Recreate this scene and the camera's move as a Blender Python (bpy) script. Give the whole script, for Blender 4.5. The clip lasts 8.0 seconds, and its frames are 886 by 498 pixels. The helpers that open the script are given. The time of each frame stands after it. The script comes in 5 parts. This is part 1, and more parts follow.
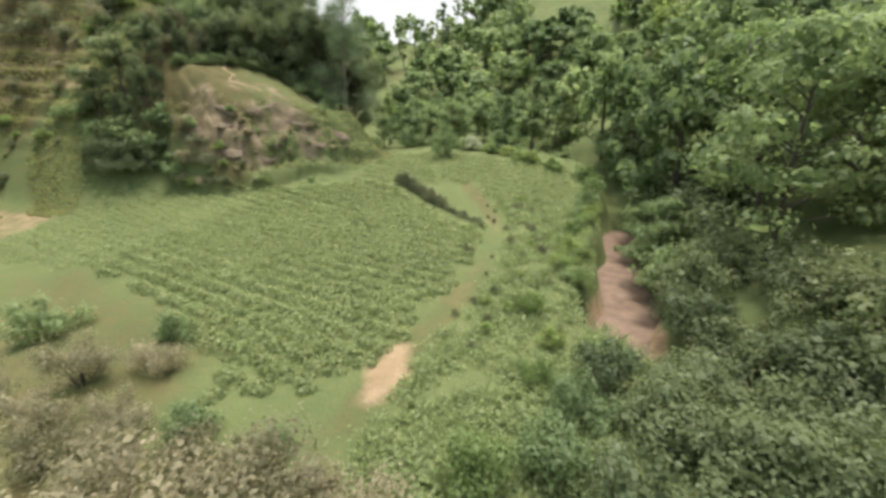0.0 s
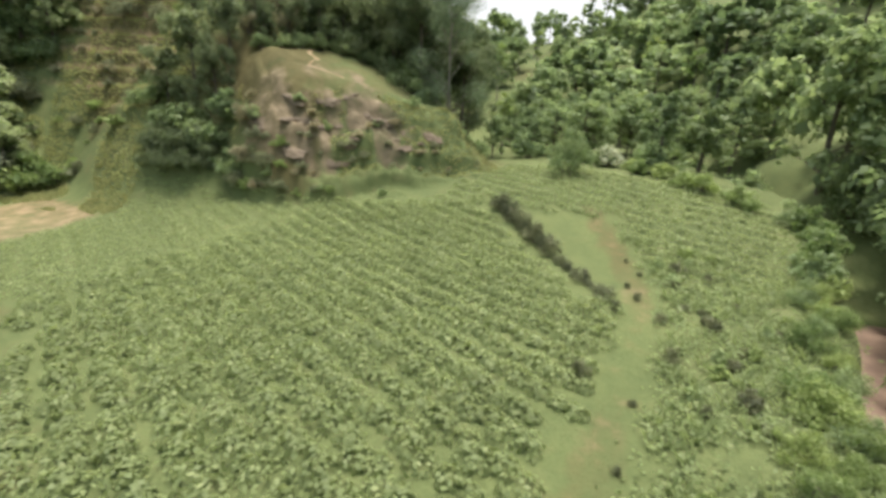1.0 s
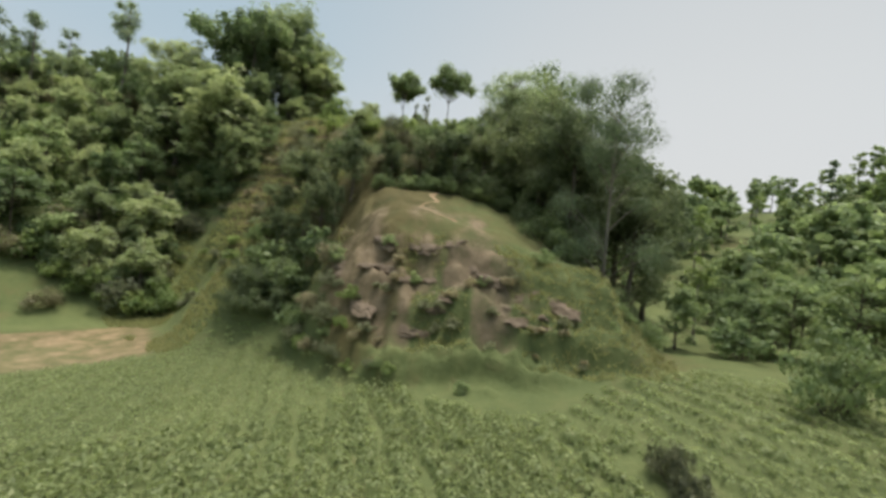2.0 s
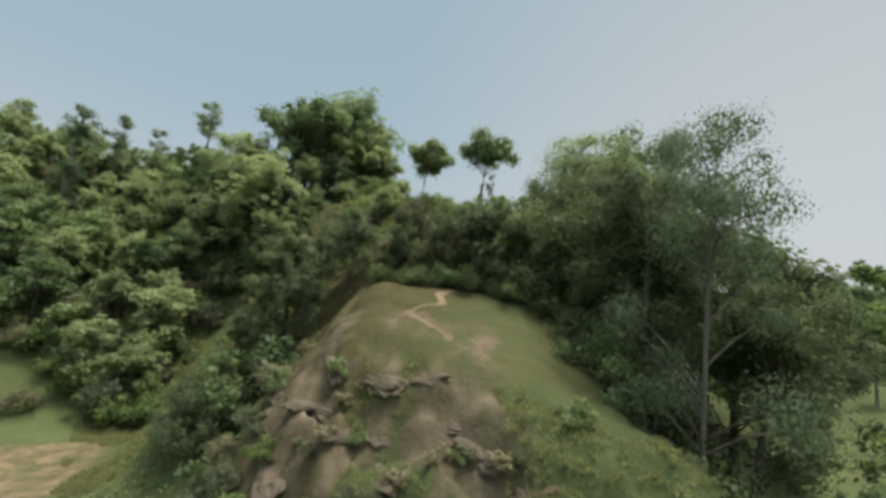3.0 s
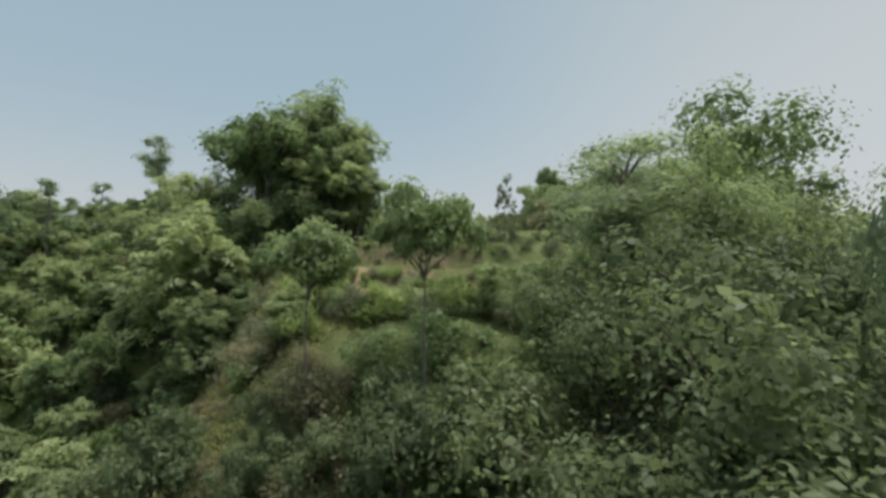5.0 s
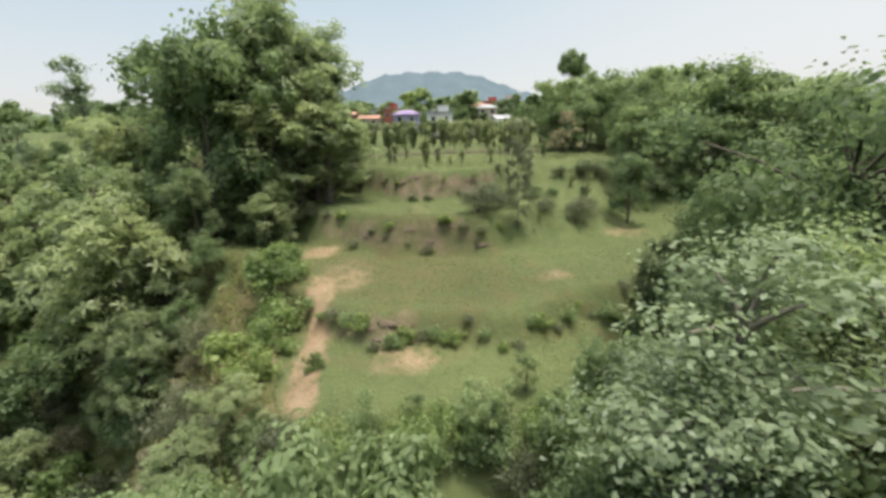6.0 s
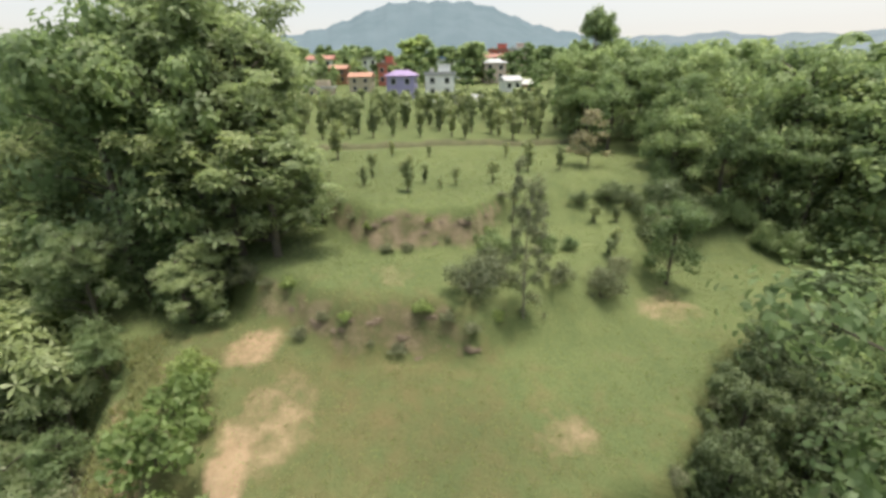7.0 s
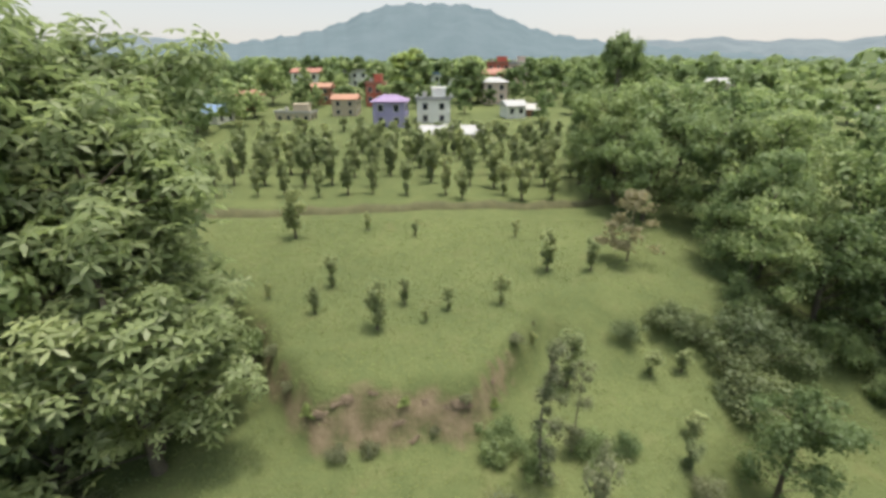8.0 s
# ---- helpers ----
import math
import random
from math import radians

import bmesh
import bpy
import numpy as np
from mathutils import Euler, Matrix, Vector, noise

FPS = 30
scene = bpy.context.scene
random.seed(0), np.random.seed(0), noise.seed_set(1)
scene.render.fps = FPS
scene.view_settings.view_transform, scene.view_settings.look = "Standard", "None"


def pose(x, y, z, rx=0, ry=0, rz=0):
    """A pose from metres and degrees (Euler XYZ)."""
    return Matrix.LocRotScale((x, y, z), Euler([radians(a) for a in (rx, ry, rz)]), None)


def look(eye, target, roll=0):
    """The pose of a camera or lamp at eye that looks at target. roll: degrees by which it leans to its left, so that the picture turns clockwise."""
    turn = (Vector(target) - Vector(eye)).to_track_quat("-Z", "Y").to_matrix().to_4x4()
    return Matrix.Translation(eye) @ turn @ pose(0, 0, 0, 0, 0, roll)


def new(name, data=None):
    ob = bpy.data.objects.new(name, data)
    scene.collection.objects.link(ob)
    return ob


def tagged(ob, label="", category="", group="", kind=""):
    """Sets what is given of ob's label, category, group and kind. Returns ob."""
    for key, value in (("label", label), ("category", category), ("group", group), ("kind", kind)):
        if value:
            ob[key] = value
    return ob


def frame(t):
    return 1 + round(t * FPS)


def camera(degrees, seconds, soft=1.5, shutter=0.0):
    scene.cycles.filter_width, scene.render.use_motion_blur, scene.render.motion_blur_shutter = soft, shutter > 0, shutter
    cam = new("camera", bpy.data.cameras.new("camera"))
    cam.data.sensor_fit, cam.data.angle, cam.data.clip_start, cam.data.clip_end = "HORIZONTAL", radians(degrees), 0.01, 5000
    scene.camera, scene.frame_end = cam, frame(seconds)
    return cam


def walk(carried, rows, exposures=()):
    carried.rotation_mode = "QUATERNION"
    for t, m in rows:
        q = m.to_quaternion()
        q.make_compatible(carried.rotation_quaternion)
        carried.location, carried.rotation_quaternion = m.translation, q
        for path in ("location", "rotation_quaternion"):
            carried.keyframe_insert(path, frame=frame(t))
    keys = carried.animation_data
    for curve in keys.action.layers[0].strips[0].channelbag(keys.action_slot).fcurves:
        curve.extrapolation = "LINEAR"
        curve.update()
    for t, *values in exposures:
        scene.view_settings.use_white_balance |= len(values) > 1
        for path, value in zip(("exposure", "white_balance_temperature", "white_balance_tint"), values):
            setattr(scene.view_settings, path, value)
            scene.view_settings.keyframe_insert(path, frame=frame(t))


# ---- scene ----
cam = camera(89.9, 8.0, soft=3.2, shutter=0.08)
PATH = [
    (0, (0.00, -0.00, 9.75), (0.00, 18.90, 3.20), 1.22),
    (0.5, (0.44, 6.63, 9.14), (-2.20, 25.33, 2.54), -0.97),
    (1, (0.56, 13.60, 8.56), (-4.69, 31.79, 2.12), 2.66),
    (1.5, (0.22, 20.74, 8.00), (-8.70, 37.74, 2.40), 7.41),
    (1.8, (-0.37, 24.96, 7.94), (-12.03, 41.00, 5.31), 6.62),
    (2.0, (-0.87, 27.66, 8.09), (-13.93, 42.81, 7.97), 6.31),
    (2.2, (-1.38, 30.21, 8.43), (-15.54, 44.24, 9.98), 7.60),
    (2.5, (-2.19, 33.73, 9.15), (-17.38, 46.45, 11.88), 7.91),
    (3.0, (-3.83, 38.82, 10.82), (-20.15, 50.00, 13.76), 8.34),
    (3.3, (-4.98, 41.45, 12.08), (-21.75, 52.00, 14.79), 9.76),
    (3.5, (-5.83, 43.04, 13.02), (-22.81, 53.25, 15.73), 10.49),
    (4, (-8.22, 46.54, 15.69), (-25.62, 56.10, 18.13), 8.89),
    (4.5, (-10.98, 49.49, 18.59), (-28.87, 58.22, 20.59), 5.80),
    (5, (-14.00, 52.25, 21.87), (-31.97, 60.98, 22.65), 0.54),
    (5.2, (-15.29, 53.34, 23.26), (-33.36, 61.90, 23.61), -0.66),
    (5.5, (-17.73, 55.05, 25.74), (-35.85, 63.39, 24.35), -1.42),
    (5.8, (-20.52, 56.82, 28.35), (-38.44, 64.88, 24.61), -1.58),
    (6.05, (-22.93, 58.34, 30.39), (-40.49, 66.09, 24.78), -1.59),
    (6.3, (-25.27, 59.89, 32.10), (-42.46, 67.30, 25.08), -1.62),
    (6.5, (-26.98, 61.13, 33.09), (-44.05, 68.31, 25.54), -1.63),
    (7, (-31.64, 63.73, 35.27), (-48.62, 71.01, 27.61), -0.64),
    (7.5, (-37.17, 66.46, 37.09), (-54.09, 73.92, 29.47), -0.00),
    (8, (-43.17, 69.26, 38.82), (-60.10, 76.72, 31.22), -0.08),
]
EXPOSURES = [(0.0, 0.92, 6700, 11), (1.2, 0.96, 6700, 11), (2.0, 0.4, 6700, 11), (2.2, 0.34, 6700, 11), (3.3, 0.18, 6450, 8), (5.2, 0.16, 6450, 8), (6.3, 0.77, 6700, 11), (7.0, 0.77, 6800, 10), (8.0, 0.64, 6800, 10)]
walk(cam, [(t, look(eye, target, roll)) for t, eye, target, roll in PATH], EXPOSURES)

# ---- light ----
SUN_AZ, SUN_EL = radians(10), radians(81)     # clockwise from +y, above the horizon
sun_dir = Vector((math.sin(SUN_AZ) * math.cos(SUN_EL), math.cos(SUN_AZ) * math.cos(SUN_EL), math.sin(SUN_EL)))
world = bpy.data.worlds.new("world")
scene.world = world
world.use_nodes = True
wn = world.node_tree
sky = wn.nodes.new("ShaderNodeTexSky")
sky.sky_type, sky.sun_disc = "NISHITA", False
sky.sun_elevation, sky.sun_rotation = SUN_EL, SUN_AZ
sky.air_density, sky.dust_density, sky.ozone_density, sky.altitude = 1.0, 1.6, 0.6, 600
back = wn.nodes["Background"]
back.inputs["Strength"].default_value = 0.145
haze = wn.nodes.new("ShaderNodeHueSaturation")
haze.inputs["Saturation"].default_value, haze.inputs["Hue"].default_value = 0.5, 0.475
wn.links.new(sky.outputs["Color"], haze.inputs["Color"])
# summer haze: bluer away from the sun, whiter on its side, greyish along the horizon, brightest round the sun
where = wn.nodes.new("ShaderNodeTexCoord")


def sky_mask(towards, lo, hi):
    """0 to 1 as the sky's direction turns towards a vector."""
    dot, span = wn.nodes.new("ShaderNodeVectorMath"), wn.nodes.new("ShaderNodeMapRange")
    dot.operation, span.interpolation_type = "DOT_PRODUCT", "SMOOTHSTEP"
    dot.inputs[1].default_value = towards
    wn.links.new(where.outputs["Generated"], dot.inputs[0])
    wn.links.new(dot.outputs["Value"], span.inputs["Value"])
    span.inputs["From Min"].default_value, span.inputs["From Max"].default_value = lo, hi
    return span.outputs["Result"]


def sky_mix(fac, a, b):
    m = wn.nodes.new("ShaderNodeMix")
    m.data_type = "RGBA"
    for sock, v in ((m.inputs[0], fac), (m.inputs[6], a), (m.inputs[7], b)):
        if isinstance(v, float):
            sock.default_value = v
        elif isinstance(v, tuple):
            sock.default_value = (*v, 1)
        else:
            wn.links.new(v, sock)
    return m.outputs[2]


veil = sky_mix(sky_mask((-0.1, 1.0, 0), 0.4, 1.08), (1.95, 2.66, 3.12), (3.62, 3.58, 3.42))
veil = sky_mix(sky_mask((0, 0, 1), 0.38, -0.02), veil, (2.95, 2.80, 2.76))
veil = sky_mix(sky_mask(tuple(sun_dir), 0.78, 0.99), veil, (35.0, 33.8, 32.0))
wn.links.new(sky_mix(0.7, haze.outputs["Color"], veil), back.inputs["Color"])
lamp = bpy.data.lights.new("sun", "SUN")
lamp.energy, lamp.angle, lamp.color = 2.35, radians(5.0), (1.0, 0.95, 0.86)
sun = new("sun", lamp)
sun.matrix_world = look(sun_dir * 200, (0, 0, 0))

# ---- materials ----
def node_mat(name):
    m = bpy.data.materials.new(name)
    m.use_nodes = True
    return m, m.node_tree.nodes, m.node_tree.links, m.node_tree.nodes["Principled BSDF"]


def noise_node(n, l, scale, detail=4.0, rough=0.6, space="Object"):
    tex, co = n.new("ShaderNodeTexNoise"), n.new("ShaderNodeTexCoord")
    tex.inputs["Scale"].default_value, tex.inputs["Detail"].default_value, tex.inputs["Roughness"].default_value = scale, detail, rough
    l.new(co.outputs[space], tex.inputs["Vector"])
    return tex


def ramp(n, l, src, stops):
    r = n.new("ShaderNodeValToRGB")
    els = r.color_ramp.elements
    while len(els) < len(stops):
        els.new(0.5)
    for e, (p, c) in zip(els, stops):
        e.position, e.color = p, (*c, 1)
    l.new(src, r.inputs["Fac"])
    return r.outputs["Color"]


def mix(n, l, fac, a, b, mode="MIX"):
    m = n.new("ShaderNodeMix")
    m.data_type, m.blend_type = "RGBA", mode
    for sock, v in ((m.inputs[0], fac), (m.inputs[6], a), (m.inputs[7], b)):
        if isinstance(v, (int, float)):
            sock.default_value = v
        elif isinstance(v, tuple):
            sock.default_value = (*v, 1)
        else:
            l.new(v, sock)
    return m.outputs[2]


def maths(n, l, op, a, b):
    m = n.new("ShaderNodeMath")
    m.operation = op
    for sock, v in zip(m.inputs, (a, b)):
        if isinstance(v, (int, float)):
            sock.default_value = v
        else:
            l.new(v, sock)
    return m.outputs[0]


def bump(n, l, bsdf, height_out, strength, dist=0.05):
    b = n.new("ShaderNodeBump")
    b.inputs["Strength"].default_value, b.inputs["Distance"].default_value = strength, dist
    l.new(height_out, b.inputs["Height"])
    l.new(b.outputs["Normal"], bsdf.inputs["Normal"])


def leaf_mat(name, dark, light, odd=None, through_light=0.58, rough=0.5, vary=0.25, lush=1.0):
    """Foliage: tone differs from leaf to leaf and from plant to plant."""
    m, n, l, b = node_mat(name)
    mean = [(p + q) / 2 for p, q in zip(dark, light)]
    dark, light, odd = [tuple(c + (q - c) * 0.6 for c, q in zip(mean, tone)) for tone in (dark, light, odd or light)]
    geo, info = n.new("ShaderNodeNewGeometry"), n.new("ShaderNodeObjectInfo")
    col = ramp(n, l, geo.outputs["Random Per Island"], [(0.0, dark), (0.85, light), (1.0, odd)])
    big = noise_node(n, l, 0.35, 2)
    shade = maths(n, l, "MULTIPLY_ADD", big.outputs["Fac"], 0.55 * lush)
    shade.node.inputs[2].default_value = 0.95 * lush
    hsv = n.new("ShaderNodeHueSaturation")
    l.new(col, hsv.inputs["Color"])
    v = maths(n, l, "MULTIPLY_ADD", info.outputs["Random"], vary * 2)
    v.node.inputs[2].default_value = 1 - vary
    val = maths(n, l, "MULTIPLY", v, shade)
    l.new(val, hsv.inputs["Value"])
    h = maths(n, l, "MULTIPLY_ADD", info.outputs["Random"], -0.03)
    h.node.inputs[2].default_value = 0.507
    hsv.inputs["Saturation"].default_value = 0.9
    l.new(h, hsv.inputs["Hue"])
    l.new(hsv.outputs["Color"], b.inputs["Base Color"])
    b.inputs["Roughness"].default_value = rough
    b.inputs["Specular IOR Level"].default_value = 0.25
    tr, sh = n.new("ShaderNodeBsdfTranslucent"), n.new("ShaderNodeMixShader")
    warm = mix(n, l, 0.35, hsv.outputs["Color"], (0.95, 1.0, 0.45), "MULTIPLY")
    l.new(warm, tr.inputs["Color"])
    sh.inputs["Fac"].default_value = through_light
    l.new(b.outputs[0], sh.inputs[1])
    l.new(tr.outputs[0], sh.inputs[2])
    l.new(sh.outputs[0], n["Material Output"].inputs["Surface"])
    return m


def plain_mat(name, a, b_col, scale, rough=0.85, relief=0.3, metal=0.0, fine=8.0):
    """A dull surface with tone at two scales and a fine relief."""
    m, n, l, b = node_mat(name)
    big, small = noise_node(n, l, scale, 3), noise_node(n, l, scale * fine, 5, 0.7)
    f = mix(n, l, 0.45, big.outputs["Fac"], small.outputs["Fac"])
    l.new(ramp(n, l, f, [(0.3, a), (0.7, b_col)]), b.inputs["Base Color"])
    b.inputs["Roughness"].default_value, b.inputs["Metallic"].default_value = rough, metal
    bump(n, l, b, small.outputs["Fac"], relief)
    return m


LEAF_MID = leaf_mat("leaf_mid", (0.112, 0.163, 0.073), (0.190, 0.258, 0.110), (0.276, 0.318, 0.176), lush=1.22)
LEAF_DARK = leaf_mat("leaf_dark", (0.106, 0.160, 0.068), (0.175, 0.240, 0.098), (0.213, 0.278, 0.173), lush=1.08)
# darker copy of LEAF_DARK: shade is put into the leaf colour
LEAF_SHADED = leaf_mat("leaf_shaded", (0.078, 0.108, 0.052), (0.128, 0.165, 0.076), (0.185, 0.225, 0.150), lush=1.2)
LEAF_BRIGHT = leaf_mat("leaf_bright", (0.112, 0.176, 0.052), (0.193, 0.266, 0.080), (0.283, 0.326, 0.158), lush=1.08)
LEAF_BLUE = leaf_mat("leaf_bluish", (0.115, 0.162, 0.092), (0.185, 0.238, 0.138), (0.242, 0.275, 0.216), lush=1.25)
LEAF_PALE = leaf_mat("leaf_pale", (0.165, 0.222, 0.098), (0.262, 0.330, 0.152), (0.40, 0.44, 0.30), rough=0.45, lush=0.98)
LEAF_DRY = leaf_mat("leaf_dry", (0.165, 0.158, 0.092), (0.255, 0.236, 0.142), (0.33, 0.285, 0.20), lush=1.15)
LEAF_HEDGE = leaf_mat("leaf_hedge", (0.11, 0.128, 0.078), (0.175, 0.19, 0.118), (0.23, 0.23, 0.16), through_light=0.7)
LEAF_GREY = leaf_mat("leaf_grey", (0.120, 0.145, 0.085), (0.195, 0.215, 0.125), (0.26, 0.26, 0.17))
LEAF_SLOPE = leaf_mat("leaf_slope", (0.180, 0.200, 0.082), (0.258, 0.268, 0.116), (0.30, 0.275, 0.15), vary=0.05)
LEAF_CROP = leaf_mat("leaf_crop", (0.135, 0.190, 0.078), (0.205, 0.272, 0.112), (0.312, 0.366, 0.178), vary=0.05)
LEAF_GRASS = leaf_mat("leaf_grass", (0.165, 0.195, 0.075), (0.230, 0.255, 0.105), (0.277, 0.250, 0.146), vary=0.08)
LEAF_LIME = leaf_mat("leaf_lime", (0.15, 0.22, 0.06), (0.22, 0.30, 0.085), (0.28, 0.33, 0.13), lush=1.15)
LEAF_MEADOW = leaf_mat("leaf_meadow", (0.165, 0.212, 0.085), (0.245, 0.295, 0.120), (0.33, 0.35, 0.18), vary=0.05)
LEAF_ORCHARD = leaf_mat("leaf_orchard", (0.210, 0.262, 0.115), (0.315, 0.370, 0.170), (0.38, 0.40, 0.22), through_light=0.5, lush=0.86)
PETAL = leaf_mat("petal_white", (0.350, 0.380, 0.250), (0.620, 0.640, 0.500), (0.700, 0.700, 0.600))
BARK = plain_mat("bark", (0.05, 0.04, 0.03), (0.15, 0.125, 0.095), 1.2, 0.9, 0.6)
BARK_PALE = plain_mat("bark_pale", (0.12, 0.105, 0.085), (0.28, 0.25, 0.21), 1.2, 0.9, 0.5)
ROCK = plain_mat("rock", (0.075, 0.056, 0.038), (0.195, 0.148, 0.102), 0.9, 0.92, 0.8)

# ground: bare earth, rock, dry grass and ploughed soil follow the land's own cover map
GROUND, gn, gl, gb = node_mat("ground_cover")
att = gn.new("ShaderNodeVertexColor")
att.layer_name = "cover"
sep = gn.new("ShaderNodeSeparateColor")
gl.new(att.outputs["Color"], sep.inputs[0])
n_big, n_mid, n_fine = noise_node(gn, gl, 0.09, 4), noise_node(gn, gl, 0.8, 5, 0.65), noise_node(gn, gl, 6.0, 6, 0.7)
grass = ramp(gn, gl, n_mid.outputs["Fac"], [(0.3, (0.080, 0.108, 0.046)), (0.55, (0.106, 0.132, 0.056)), (0.75, (0.136, 0.145, 0.070))])
grass = mix(gn, gl, 0.3, grass, ramp(gn, gl, n_fine.outputs["Fac"], [(0.3, (0.080, 0.102, 0.038)), (0.7, (0.155, 0.165, 0.075))]))
dry = ramp(gn, gl, n_mid.outputs["Fac"], [(0.3, (0.080, 0.071, 0.033)), (0.7, (0.122, 0.107, 0.052))])
earth = ramp(gn, gl, n_mid.outputs["Fac"], [(0.3, (0.20, 0.14, 0.085)), (0.7, (0.33, 0.245, 0.165))])
stone = ramp(gn, gl, n_mid.outputs["Fac"], [(0.3, (0.095, 0.075, 0.050)), (0.7, (0.230, 0.182, 0.128))])


def masked(chan, gain=2.4):
    ragged = maths(gn, gl, "MULTIPLY_ADD", n_mid.outputs["Fac"], 0.9)
    ragged.node.inputs[2].default_value = -0.45
    s = maths(gn, gl, "ADD", sep.outputs[chan], ragged)
    s = maths(gn, gl, "SUBTRACT", s, 0.3)
    s = maths(gn, gl, "MULTIPLY", s, gain)
    s.node.use_clamp = True
    return s


col = mix(gn, gl, masked(2), grass, dry)
col = mix(gn, gl, masked(0), col, earth)
col = mix(gn, gl, masked(1), col, stone)
col = mix(gn, gl, 0.35, col, ramp(gn, gl, n_big.outputs["Fac"], [(0.35, (0.55, 0.6, 0.5)), (0.65, (1.2, 1.15, 1.0))]), "MULTIPLY")
gl.new(col, gb.inputs["Base Color"])
gb.inputs["Roughness"].default_value = 0.95
gb.inputs["Specular IOR Level"].default_value = 0.125
lumps = maths(gn, gl, "MULTIPLY_ADD", n_mid.outputs["Fac"], 1.6)
gl.new(n_fine.outputs["Fac"], lumps.node.inputs[2])
bump(gn, gl, gb, lumps, 0.6, 0.16)

WATER, n_, l_, b_ = node_mat("river_water")
w_ = noise_node(n_, l_, 1.1, 3)
l_.new(ramp(n_, l_, w_.outputs["Fac"], [(0.3, (0.11, 0.075, 0.055)), (0.7, (0.2, 0.14, 0.105))]), b_.inputs["Base Color"])
b_.inputs["Roughness"].default_value = 0.5
b_.inputs["Specular IOR Level"].default_value = 0.2
bump(n_, l_, b_, noise_node(n_, l_, 3.0, 4).outputs["Fac"], 0.25)

# ---- the land ----
def step(a, b, x):
    t = np.clip((x - a) / (b - a), 0, 1)
    return t * t * (3 - 2 * t)


def wave(x, y, size, seed=0.0):
    """Smooth uneven relief of unit height."""
    a, b = x / size + seed, y / size - seed * 1.7
    return (np.sin(a + 1.3 * np.sin(b * 1.1)) + np.sin(b * 1.3 + 1.7 * np.sin(a * 0.8 + 1)) + np.sin((a + b) * 1.9 + np.sin(a * 2.3)) * 0.6) / 2.6


def river_x(y):
    return np.where(y < 18, 8.9 + 0.5 * (18 - y), np.where(y < 46, 8.9 + 0.36 * (y - 18), 19.0 - 0.22 * (y - 46)))


def along(x, y):
    """Metres up the upper fields (u) and across them (v)."""
    return -0.9135 * x + 0.4067 * y, 0.4067 * x + 0.9135 * y


def banks(u, v):
    wob = 0.5 * np.sin(v * 0.9) + 0.3 * np.sin(v * 2.1 + 1)
    return (62.6 + 0.045 * np.minimum((v - 44) ** 2, 260) + wob, 73.9 + 0.04 * np.minimum((v - 44) ** 2, 520) + wob,
            81.6 + np.minimum(0.1 * (v - 43) ** 2, 7.0) + wob, 106.9 + 0.1 * (v - 40))


def spur_at(x, y):
    dx, dy = x + 17.5, y - 48.5
    return -0.86 * dx + 0.51 * dy, 0.51 * dx + 0.86 * dy


def spur_drop(s, b):
    """How far the spur's sides have fallen below its back."""
    front = 1.15 * np.clip(3.4 - s - 0.5 * np.clip(b, -8, 8), 0, None)
    left = 1.45 * np.clip(-b - 2.4, 0, None) + 1.6 * np.clip(-b - 7.6, 0, 2.5)
    right = 1.35 * np.clip(b - 7.2, 0, None)
    return np.sqrt(front ** 2 + left ** 2 + right ** 2 + 9.0) - 3.0


def smax(a, b, k):
    return np.maximum(a, b) + np.maximum(k - np.abs(a - b), 0) ** 2 / (4 * k)


